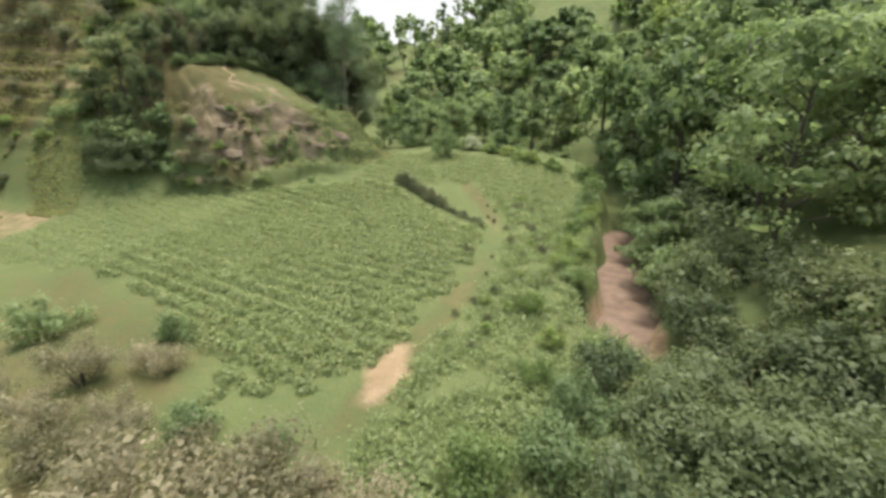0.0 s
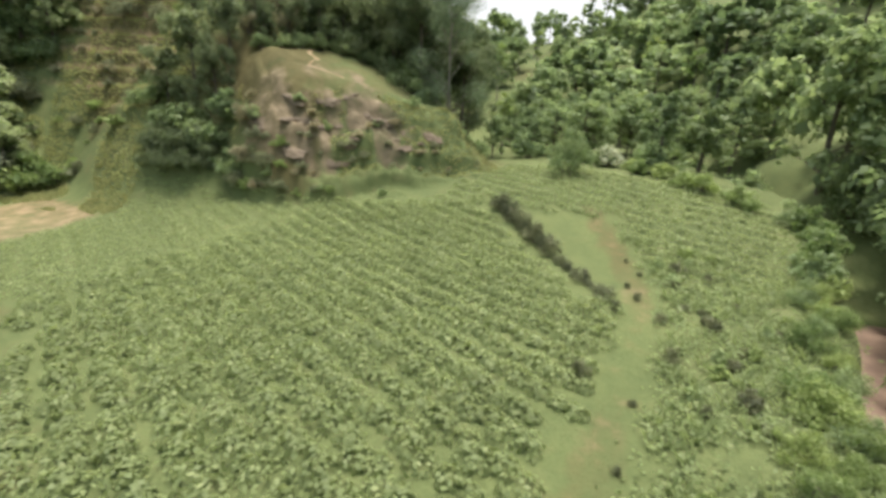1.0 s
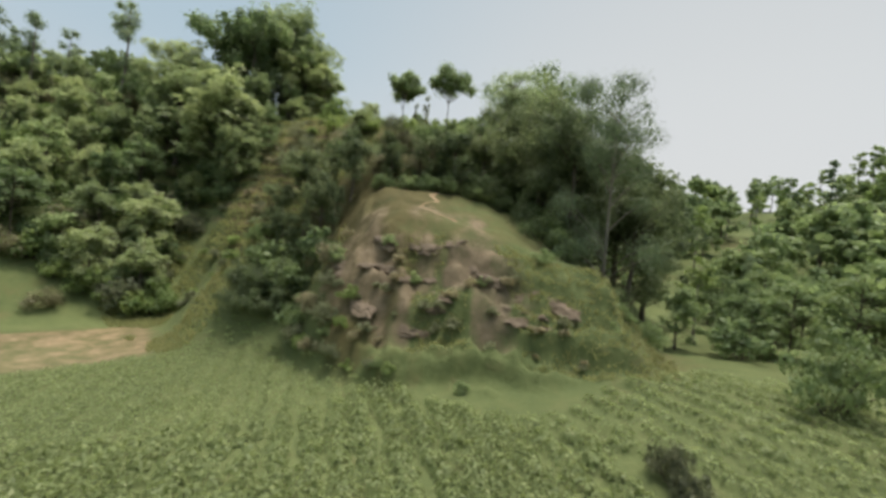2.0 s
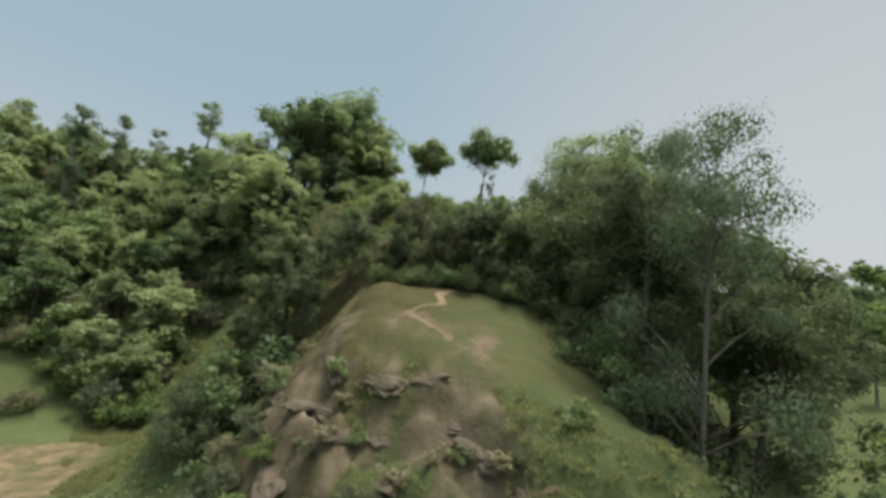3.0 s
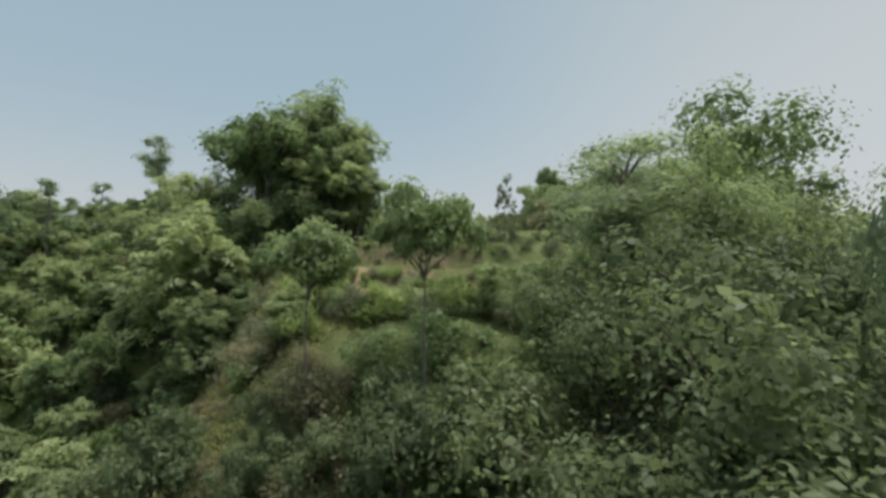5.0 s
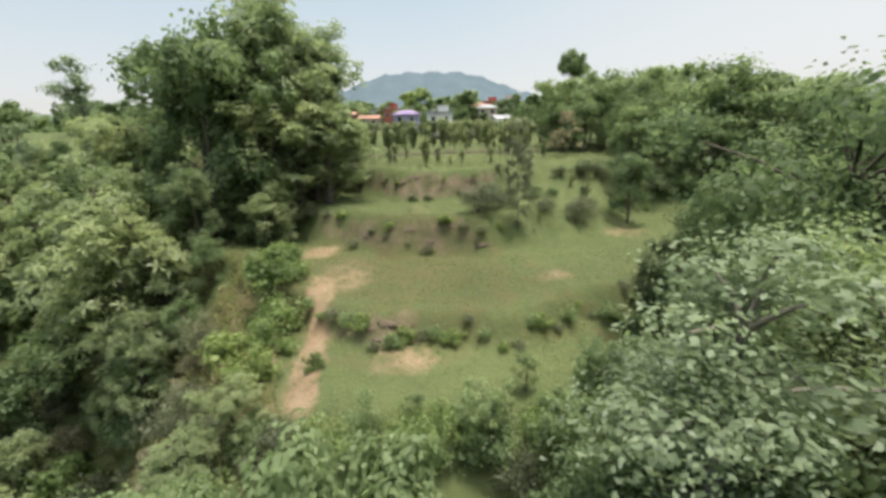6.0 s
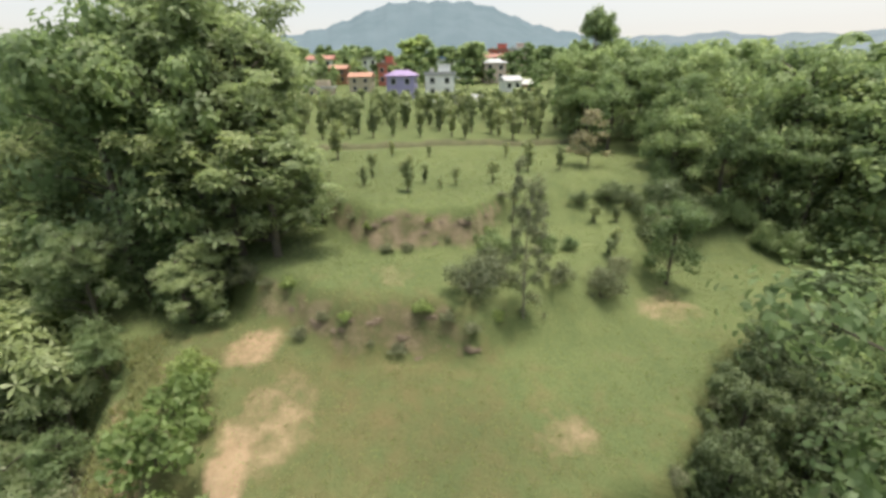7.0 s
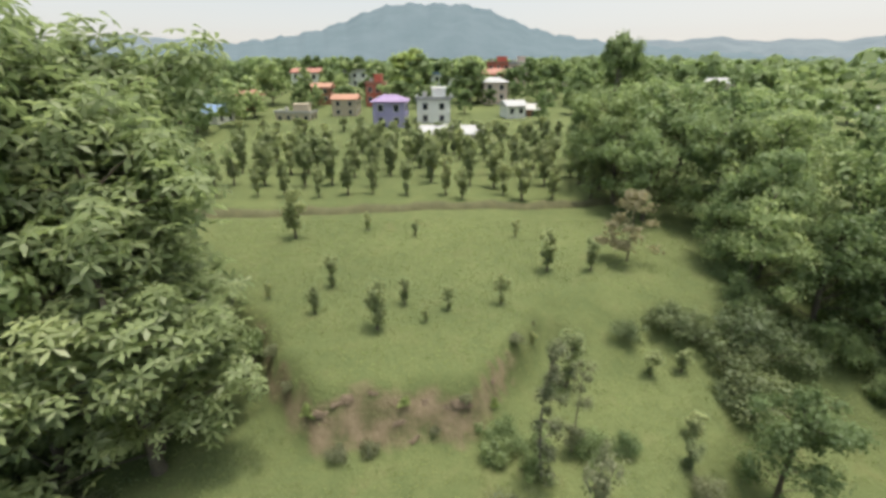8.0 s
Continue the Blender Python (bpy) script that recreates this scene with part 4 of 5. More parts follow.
# clipped hedge of dark shrubs
for i in range(22):
    t = i / 21
    HX = -4.3 + 7.2 * t
    HY = 44.2 - 11.8 * t ** 1.1
    if i < 13:
        SHRUB.set(HX, HY, tall=1.6 - 0.4 * t + 0.35 * math.sin(i * 2.3), wide=0.7, label="dark bushy shrub in the hedge row")
    else:
        SHRUB.set(HX, HY, tall=0.6 + 0.25 * math.sin(i * 2.3), wide=1.2, label="low greyish bush at the hedge's end")

# ---- upper fields ----
for x, y, top in ((-31.8, 75.4, 24.6), (-29.6, 77.4, 26.8), (-31.2, 80.2, 27.4), (-36.2, 86.4, 27.0), (-38.2, 91.6, 27.5), (-40.2, 97.5, 27.5), (-33.5, 84, 27.5)):
    (PALM if y < 78 else BROAD).set(x, y, top, wide=0.95, grain="finest" if 78 < y < 92 else "fine")
for x, y, top in ((-59.4, 99.6, 33.6), (-54.4, 103.8, 37.0), (-51, 107, 35.5), (-61.4, 101.8, 36), (-65.0, 102.6, 36.0), (-48.4, 104.8, 33.5), (-67.4, 105, 37), (-43.6, 102.4, 33.0),
                  (-72.5, 106.0, 38.2), (-78, 110.5, 38.4), (-82.5, 114, 38.4), (-45, 104.5, 34), (-56.5, 108.5, 36.8), (-92, 121, 37.4), (-77.5, 102.0, 37.2), (-74.0, 100.6, 35.0), (-69.5, 99.6, 34.6), (-80.6, 104.6, 37.4),
                  (-63.0, 106.0, 36.8), (-66.0, 112.0, 38.0), (-60.0, 113.0, 36.6), (-52.0, 108.0, 34.6), (-72.0, 114.0, 38.0), (-86.0, 108.0, 36.0), (-55.4, 113.6, 35.2), (-49.0, 112.0, 33.6)):
    (BROAD, TIER, DARKT)[int(-x) % 3].set(x, y, top, wide=rng.uniform(0.95, 1.15), grain="fine" if y < 107 else "mid")
for i, (x, y, tall) in enumerate(((-57.4, 95.4, 7.4), (-55.2, 98.8, 8.6), (-53.2, 101.6, 8.4), (-58.8, 97.4, 8.6), (-50.6, 102.6, 8.0), (-60.6, 97.6, 6.6))):
    (TIER, DARKT, BROAD)[i % 3].set(x, y, tall=tall, wide=1.05, grain="fine", label="broad green tree at the wood's edge")
thicket("wood_edge_scrub", "leafy green scrub along the wood's edge", "scrub", [
    (BUSH, BUSHD)[i % 2].spread(x, y, tall, 1.0, "fine") for i, (x, y, tall) in enumerate(((-56.8, 93.8, 2.6), (-54.6, 97.0, 3.2), (-52.8, 99.6, 3.4), (-50.4, 101.0, 3.4), (-53.6, 98.4, 2.8), (-58.4, 95.6, 2.4), (-51.2, 98.8, 2.6), (-49.4, 99.6, 3.0)))])
UMBR.set(-86.3, 110.9, 42.6, wide=0.6, grain="fine", label="tall tree with rounded umbrella crown")
DRYT.set(-63.2, 91.6, 31.6)
DARKT.set(-49.6, 87.2, 27.8, wide=0.95, grain="fine", label="spreading dark green tree on the terrace")
for x, y, top in ((-84, 110.5, 36), (-88.5, 114, 36.5)):
    TIER.set(x, y, top, wide=1.1)
for x, y, tall, w in ((-50.2, 73.4, 3.0, 1.1), (-51.0, 75.2, 2.6, 1.0), (-48.9, 81.2, 2.9, 0.8), (-50.0, 78.8, 1.6, 1.0), (-50.2, 83.5, 1.6, 1), (-58.4, 62.2, 2.2, 1.2), (-60.5, 60.8, 3.0, 1)):
    BUSHG.set(x, y, tall=tall, wide=w, grain="fine")
for x, y, tall, w in ((-48.5, 75.5, 7.6, 0.85), (-50.2, 77.6, 4.6, 1.0)):
    WISP.set(x, y, tall=tall, wide=w, grain="fine")
for x, y, tall in ((-54.6, 76.6, 1.4), (-53.2, 77.6, 1.2), (-64.6, 68.2, 2.4)):
    BUSHD.set(x, y, tall=tall)
bank = []
for i in range(30):
    v = 37 + i * 0.72
    u = float(banks(0, np.float64(v))[0]) - 0.2 + rng.uniform(-0.4, 0.4)
    bank.append((BUSH, BUSHL, BUSHG)[i % 3].spread(-0.9135 * u + 0.4067 * v, 0.4067 * u + 0.9135 * v, rng.uniform(0.4, 1.1), rng.uniform(0.8, 1.2), "mid"))
for i in range(16):
    v = 31 + i * 1.3
    for k in (1, 2):
        u = float(banks(0, np.float64(v))[k]) + rng.uniform(-0.9, 0.6)
        bank.append((BUSHG, BUSHL, BUSHG)[i % 3].spread(-0.9135 * u + 0.4067 * v, 0.4067 * u + 0.9135 * v, rng.uniform(0.3, 0.95), rng.uniform(0.9, 1.4), "mid"))
thicket("bank_scrub", "low green scrub along the terrace banks", "scrub", bank)
for x, y, tall in ((-44.4, 58.6, 2.6), (-46.8, 59.0, 3.2), (-49.4, 59.4, 2.6), (-42.4, 58.2, 2.0), (-52, 59.6, 2.0), (-39.6, 59.6, 0.9), (-43.5, 56.5, 2.6), (-40.4, 57.4, 2.0)):
    BUSHL.set(x, y, tall=tall)
for x, y, tall in ((-55.7, 86.2, 1.4), (-55.3, 87.9, 1.4), (-52.2, 84.9, 1.5), (-51.2, 83.6, 1.3)):
    COLM.set(x, y, tall=tall, wide=1.7, grain="fine", label="small upright green shrub on the terrace")
for x, y, tall in ((-53.0, 77.7, 6.4), (-53.6, 79.6, 4.6)):
    WISP.set(x, y, tall=tall, wide=1.0, grain="fine")
for x, y, tall in ((-55.0, 76.9, 1.8), (-53.2, 80.2, 1.6), (-54.2, 78.2, 1.4), (-52.6, 81.6, 1.2)):
    BUSHD.set(x, y, tall=tall, wide=1.0, grain="fine")
# these trees below the edge have shade put into their leaf colour
for x, y, top in ((-40.0, 80.6, 24.0), (-38.4, 78.0, 23.4), (-41.6, 84.6, 25.0), (-43.0, 91.2, 25.4), (-40.4, 88.0, 25.0), (-38.0, 82.6, 24.0)):
    SHADED.set(x, y, top, wide=1.0, grain="fine", label="tree on the slope below the terrace edge, leaves coloured as shaded")
# saplings on the third field, then the orchard
for x, y, tall in ((-77.2, 71.8, 4.0), (-61.8, 73.9, 2.8), (-67.4, 72.8, 2.0), (-63.7, 76.0, 1.6), (-64.6, 71.3, 1.6), (-61.8, 81.0, 1.8), (-70.3, 87.3, 1.5), (-64.4, 86.0, 2.8), (-62.3, 78.0, 1.4), (-61.6, 76.4, 0.9),
                   (-76.7, 77.4, 1.6), (-56.9, 81.9, 3.2), (-63.1, 88.4, 2.2), (-59.3, 81.5, 1.0), (-73.6, 80.3, 1.2), (-67.4, 69.2, 1.0)):
    COLM.set(x, y, tall=tall, wide=1.3, grain="fine")
for r in range(6):
    for c in range(16):
        u, v = 109.5 + r * 4.6 + rng.uniform(-1, 1), 21 + c * 3.0 + rng.uniform(-0.9, 0.9)
        if rng.random() < 0.92:
            COLM.set(-0.9135 * u + 0.4067 * v, 0.4067 * u + 0.9135 * v, tall=rng.uniform(3.0, 4.0) + (0.9 if r else 0), wide=rng.uniform(1.0, 1.4), grain="fine" if r < 2 else "mid")
bv, bf = [], []
for i in range(150):
    v = 14 + i * 0.34
    u = 106.6 + 0.1 * (v - 40) + 0.12 * math.sin(i * 0.37)
    tall = 0.3 + 0.08 * math.sin(i * 0.9) + 0.05 * math.sin(i * 2.3)
    for du, dz in ((-0.55, -0.15), (-0.32, 0.7), (0.0, 1.0), (0.3, 0.85), (0.6, -0.15)):
        x, y = -0.9135 * (u + du) + 0.4067 * v, 0.4067 * (u + du) + 0.9135 * v
        bv.append((x, y, ground_z(x, y) + dz * tall))
    if i:
        bf += [(5 * i - 5 + k, 5 * i - 4 + k, 5 * i + 1 + k, 5 * i + k) for k in range(4)]
EARTH = plain_mat("bund_earth", (0.050, 0.052, 0.024), (0.105, 0.100, 0.046), 1.3, 0.95, 0.6)
tagged(new("earth_bund", mesh_np("earth_bund", bv, bf, EARTH, smooth=True)), "low straight earth bund between field and orchard", "bund")
# trees round the village
for i in range(240):
    u, v = rng.uniform(136, 290), rng.uniform(-70, 160)
    if not (u < 172 and 12 < v < 72):
        (DARKT, BROAD, TIER)[i % 3].set(-0.9135 * u + 0.4067 * v, 0.4067 * u + 0.9135 * v, tall=rng.uniform(6, 10.5), wide=rng.uniform(1.0, 1.3), grain="far" if u > 176 else "coarse")
for i in range(26):
    u, v = rng.uniform(164, 180), 12 + i * 2.3 + rng.uniform(-1, 1)
    (BROAD, DARKT, TIER)[i % 3].set(-0.9135 * u + 0.4067 * v, 0.4067 * u + 0.9135 * v, tall=rng.uniform(3.5, 6.0), wide=rng.uniform(1.0, 1.3), grain="coarse")
for i in range(20):
    u, v = rng.uniform(139, 142.5), 14 + i * 2.6 + rng.uniform(-1, 1)
    COLM.set(-0.9135 * u + 0.4067 * v, 0.4067 * u + 0.9135 * v, tall=rng.uniform(1.6, 2.6), wide=rng.uniform(1.6, 2.4), label="small leafy tree below the houses")
BRITE.set(-163.9, 111.7, 43.2, wide=1.5)
for x, y, tall in ((-152, 58.6, 11.0), (-150.5, 62.4, 12.0), (-155, 66.2, 11.0), (-147.5, 57.2, 10.0), (-157, 70.4, 9.0)):
    DARKT.set(x, y, tall=tall, wide=1.0, label="tall dark tree beside the village houses")
for x, y, tall in ((-124, 109.5, 5.0), (-140, 83, 3.5), (-139, 72, 3.5), (-104, 60, 5.5), (-99, 55, 6), (-112, 52, 6), (-142, 124, 6), (-110, 118, 6), (-104, 124, 7), (-150, 84, 5), (-115, 128, 6.5), (-92, 62, 6)):
    (DARKT, BROAD, TIER)[int(-x) % 3].set(x, y, tall=tall, grain="coarse")

# ---- the crop field, grass and rocks ----
rs = np.random.default_rng(3)


def place(p):
    return np.column_stack([p, height(p[:, 0], p[:, 1])])


# leafy crop on low ridges that run slantwise over the valley floor
def ridges(cx, cy, dx, dy, gap, pitch, rows_, length):
    t = np.arange(-length, length, pitch)
    p = np.concatenate([np.column_stack([cx - dy * k * gap + t * dx, cy + dx * k * gap + t * dy]) for k in range(-rows_, rows_)])
    return p + rs.normal(scale=0.09, size=p.shape)


def crop_leaves(p, per, size, low, high):
    """Loose herbs: flat-lying leaves over points p."""
    base = place(p)
    c = np.repeat(base, per, 0) + np.column_stack([rs.normal(scale=0.27, size=(len(base) * per, 2)), rs.uniform(low, high, len(base) * per)])
    return leaves(rs, c, unit(rs.normal(size=c.shape) * 0.45 + [0, 0, 1.1]), size, 0.65)


def crop_mounds(p, per, size, tall):
    """Bushy crop plants: each a low dome of leaves."""
    base = place(p)
    k = len(base)
    grow = rs.uniform(0.65, 1.2, k) * (1 + 0.3 * wave(base[:, 0], base[:, 1], 3.0, 5))
    d = unit(rs.normal(size=(k * per, 3)) * [1, 1, 0.9] + [0, 0, 0.35])
    d[:, 2] = np.abs(d[:, 2])
    g = np.repeat(grow, per)[:, None]
    c = np.repeat(base, per, 0) + d * g * [0.58, 0.58, tall] * rs.uniform(0.7, 1.05, (k * per, 1)) + [0, 0, 0.03]
    return leaves(rs, c, unit(d * 0.9 + rs.normal(size=c.shape) * 0.3 + [0, 0, 0.35]), size, 0.65)


P = ridges(-12, 28, 0.84, -0.54, 1.08, 0.62, 36, 45)
px, py = P[:, 0], P[:, 1]
edge = track_side(py) - 1.0 + 0.3 * np.sin(py * 1.3)
hedge_x = np.where(py > 33, -4.6 + 7.2 * (44.2 - py) / 11.8, 99)
near_side = np.where(px > -8, 13.0 + 0.1 * px, np.where(px > -18, 14 - 0.9 * (px + 8), 23 - 0.35 * (px + 18)))
inside = (px < np.minimum(edge, hedge_x - 0.9)) & (py > near_side) & (py < 43.0 + 0.16 * (px + 19) * (px > -19)) & (px > -33.5)
older = px > -21.2 + 0.25 * np.clip(py - 30, 0, 12) + 0.3 * np.sin(py)
first = np.concatenate([crop_mounds(P[inside & older], 66, 0.18, 0.42), crop_leaves(P[inside & ~older], 34, 0.15, 0.03, 0.2)])
Q = ridges(0, 48, 0.9, -0.43, 1.25, 0.66, 16, 26)
px, py = Q[:, 0], Q[:, 1]
inside = (px > np.where(py < 44, track_side(py) + 1.2, -9.5 + 0.3 * (py - 44))) & (py > 36 - 0.4 * (px - 4)) & (py < 58 - 0.35 * (px + 8)) & (px < river_x(py) - 5.0)
second = crop_mounds(Q[inside], 40, 0.17, 0.32)
crop = quads_mesh("crop_plants", np.concatenate([first, second]), LEAF_CROP)
tagged(new("crop_plants", crop), "rows of low leafy green crop plants on ridges", "crop", kind="stuff")


def tufts(p, blades, tall, spread, wide):
    """Tufts of blades that lean outwards."""
    b = place(p)
    c = np.repeat(b, blades, 0)
    k = len(c)
    a = rs.uniform(0, 6.28, k)
    d = np.column_stack([np.cos(a), np.sin(a), np.zeros(k)])
    side = np.column_stack([-np.sin(a), np.cos(a), np.zeros(k)])
    h = tall * rs.uniform(0.5, 1.3, (k, 1))
    root = c + d * spread * rs.uniform(0.1, 0.6, (k, 1))
    mid = root + d * h * 0.25 + [0, 0, 1] * h * 0.6
    tip = root + d * h * 0.65 + [0, 0, 1] * h
    return np.stack([root - side * wide, root + side * wide, mid + side * wide * 0.8, tip], 1).reshape(-1, 3)


def scatter(n, x0, x1, y0, y1, keep):
    p = np.column_stack([rs.uniform(x0, x1, n), rs.uniform(y0, y1, n)])
    return p[keep(p[:, 0], p[:, 1])]


# rough meadow between track and river
mead = scatter(11000, -4, 18, 8, 62, lambda x, y: (x > track_side(y) + 0.9) & (x < river_x(y) - 2.6) & (y < 42 - 0.4 * (x - 4)) & (wave(x, y, 0.8, 4) > -0.35))
herbs = np.concatenate([crop_leaves(mead, 9, 0.16, 0.02, 0.26), tufts(mead[::3], 6, 0.4, 0.3, 0.03)])
tagged(new("meadow_herbs", quads_mesh("meadow_herbs", herbs, LEAF_MEADOW)), "rough green herbs and tall grass beside the river", "grass", kind="stuff")
# short grass of the spur and upper fields
spg = scatter(12000, -36, -6, 42, 60, lambda x, y: (spur_drop(*spur_at(x, y)) > 0.3) & ((wave(x, y, 1.7, 3) + 0.4 * wave(x, y, 0.6, 1) < -0.45) | (spur_at(x, y)[1] > 2.6) ) & (spur_drop(*spur_at(x, y)) < 6))
tagged(new("spur_grass", quads_mesh("spur_grass", tufts(spg, 5, 0.2, 0.25, 0.03), LEAF_SLOPE)), "dry yellowish grass tufts over the rocky spur", "grass", kind="stuff")


def upper_ok(x, y):
    u, v = along(x, y)
    return (u > 57) & (u < 104) & (v > 26) & (v < 50 + 0.75 * (u - 60))


upg = scatter(22000, -90, -34, 52, 100, upper_ok)
tagged(new("terrace_grass", quads_mesh("terrace_grass", tufts(upg, 4, 0.06, 0.3, 0.03), LEAF_GRASS)), "short green pasture grass on the terraced fields", "grass", kind="stuff")
slg = scatter(10500, -57, -34, 38, 58, lambda x, y: wave(x, y, 1.6, 6) + 0.6 * wave(x, y, 4.5, 1) > -0.3)
tagged(new("slope_grass", quads_mesh("slope_grass", tufts(slg, 6, 0.22, 0.35, 0.045), LEAF_SLOPE)), "long yellow-green grass on the stepped slope", "grass", kind="stuff")


def rock_mesh(seed):
    bm = bmesh.new()
    bmesh.ops.create_icosphere(bm, subdivisions=3, radius=1)
    for v in bm.verts:
        q = v.co * 1.3 + Vector((seed * 3.1, seed, 0))
        v.co *= 1 + 0.5 * noise.noise(q) + 0.3 * noise.noise(q * 2.7) + 0.15 * noise.noise(q * 6.0)
        v.co.z *= 0.7
        v.co.x = round(v.co.x * 5) / 5 * 0.5 + v.co.x * 0.5
    me = bpy.data.meshes.new("rock")
    bm.to_mesh(me)
    bm.free()
    me.materials.append(ROCK)
    return me


rocks = [rock_mesh(i) for i in range(5)]


def rock_at(x, y, r, i, label, group):
    ob = tagged(new("rock_outcrop", rocks[i % 5]), label, "rock", group)
    e = 0.4
    up = Vector((ground_z(x - e, y) - ground_z(x + e, y), ground_z(x, y - e) - ground_z(x, y + e), 2 * e)).normalized()
    tilt = Vector((0, 0, 1)).rotation_difference((up + Vector((0, 0, 0.6))).normalized()).to_matrix().to_4x4()
    level = math.atan2(up.x, -up.y) + 0.5 * math.sin(i * 1.17)
    ob.matrix_basis = Matrix.Translation(Vector((x, y, ground_z(x, y))) - up * r * 0.28) @ tilt @ Matrix.Rotation(level, 4, "Z") @ Matrix.Diagonal((r * 2.1, r * 1.0, r * 0.62, 1))


i = 0
for s in np.arange(-5.5, 5.0, 0.95):
    for b in np.arange(-8.5, 5.6, 1.15):
        o = float(spur_drop(np.float64(s), np.float64(b)))
        if 1.0 < o < 4.5 and wave(np.float64(s * 3), np.float64(b * 3), 2.5, 1.0) > 0.05:
            ss, bb = s + rng.uniform(-0.5, 0.5), b + rng.uniform(-0.5, 0.5)
            rock_at(-17.5 - 0.86 * ss + 0.51 * bb, 48.5 + 0.51 * ss + 0.86 * bb, rng.uniform(0.22, 0.6), i, "weathered purplish brown rock outcrop on the spur", "rocks of the spur")
            i += 1
# herbs and small shrubs that cling to the rocky face
clinging = []
for j in range(70):
    ss, bb = rng.uniform(-6, 2.5), rng.uniform(-8, 5.5)
    o = float(spur_drop(np.float64(ss), np.float64(bb)))
    if 1.7 < o < 5.5:
        clinging.append((BUSHG, BUSHY, BUSHG)[j % 3].spread(-17.5 - 0.86 * ss + 0.51 * bb, 48.5 + 0.51 * ss + 0.86 * bb, rng.uniform(0.35, 0.9), rng.uniform(0.9, 1.5)))
thicket("rock_scrub", "small bushes clinging to the rocky spur", "scrub", clinging)
for kb, v0, v1, nn in ((1, 36, 47, 16), (2, 40, 48, 12), (0, 40, 43, 5)):
    for j in range(nn):
        v = v0 + (v1 - v0) * (j + rng.random()) / nn
        u = float(banks(0, np.float64(v))[kb]) + rng.uniform(-0.9, 0.5)
        rock_at(-0.9135 * u + 0.4067 * v, 0.4067 * u + 0.9135 * v, rng.uniform(0.1, 0.22), i, "greyish brown stone in the terrace bank", "stones of the terrace banks")
        i += 1

# ---- the village ----
GLASS, n_, l_, b_ = node_mat("window_glass")
b_.inputs["Base Color"].default_value, b_.inputs["Roughness"].default_value = (0.03, 0.035, 0.045, 1), 0.12
WALLS = {k: plain_mat("wall_" + k, tuple(c * 0.82 for c in v), v, 0.8, 0.85, 0.15) for k, v in dict(
    white=(0.80, 0.79, 0.77), purple=(0.40, 0.36, 0.58), tan=(0.5, 0.42, 0.32), red=(0.55, 0.16, 0.12), pink=(0.66, 0.52, 0.46), cream=(0.6, 0.56, 0.44), brick=(0.36, 0.17, 0.11)).items()}
ROOFS = {k: plain_mat("roof_" + k, tuple(c * 0.8 for c in v), v, 1.1, 0.6, 0.2) for k, v in dict(
    orange=(0.38, 0.19, 0.125), blue=(0.16, 0.25, 0.40), white=(0.36, 0.36, 0.37), purple=(0.27, 0.19, 0.34), rust=(0.32, 0.14, 0.10), grey=(0.40, 0.39, 0.37)).items()}
FRAME = plain_mat("window_frame", (0.55, 0.53, 0.5), (0.7, 0.68, 0.64), 2.0)


def box(bm, x0, x1, y0, y1, z0, z1):
    g = bmesh.ops.create_cube(bm, size=1)
    for v in g["verts"]:
        v.co = Vector((x0 if v.co.x < 0 else x1, y0 if v.co.y < 0 else y1, z0 if v.co.z < 0 else z1))


def bm_part(name, bm, material, parent, label=""):
    me = bpy.data.meshes.new(name)
    bm.normal_update()
    bm.to_mesh(me)
    bm.free()
    me.materials.append(material)
    return part(name, me, parent, label)


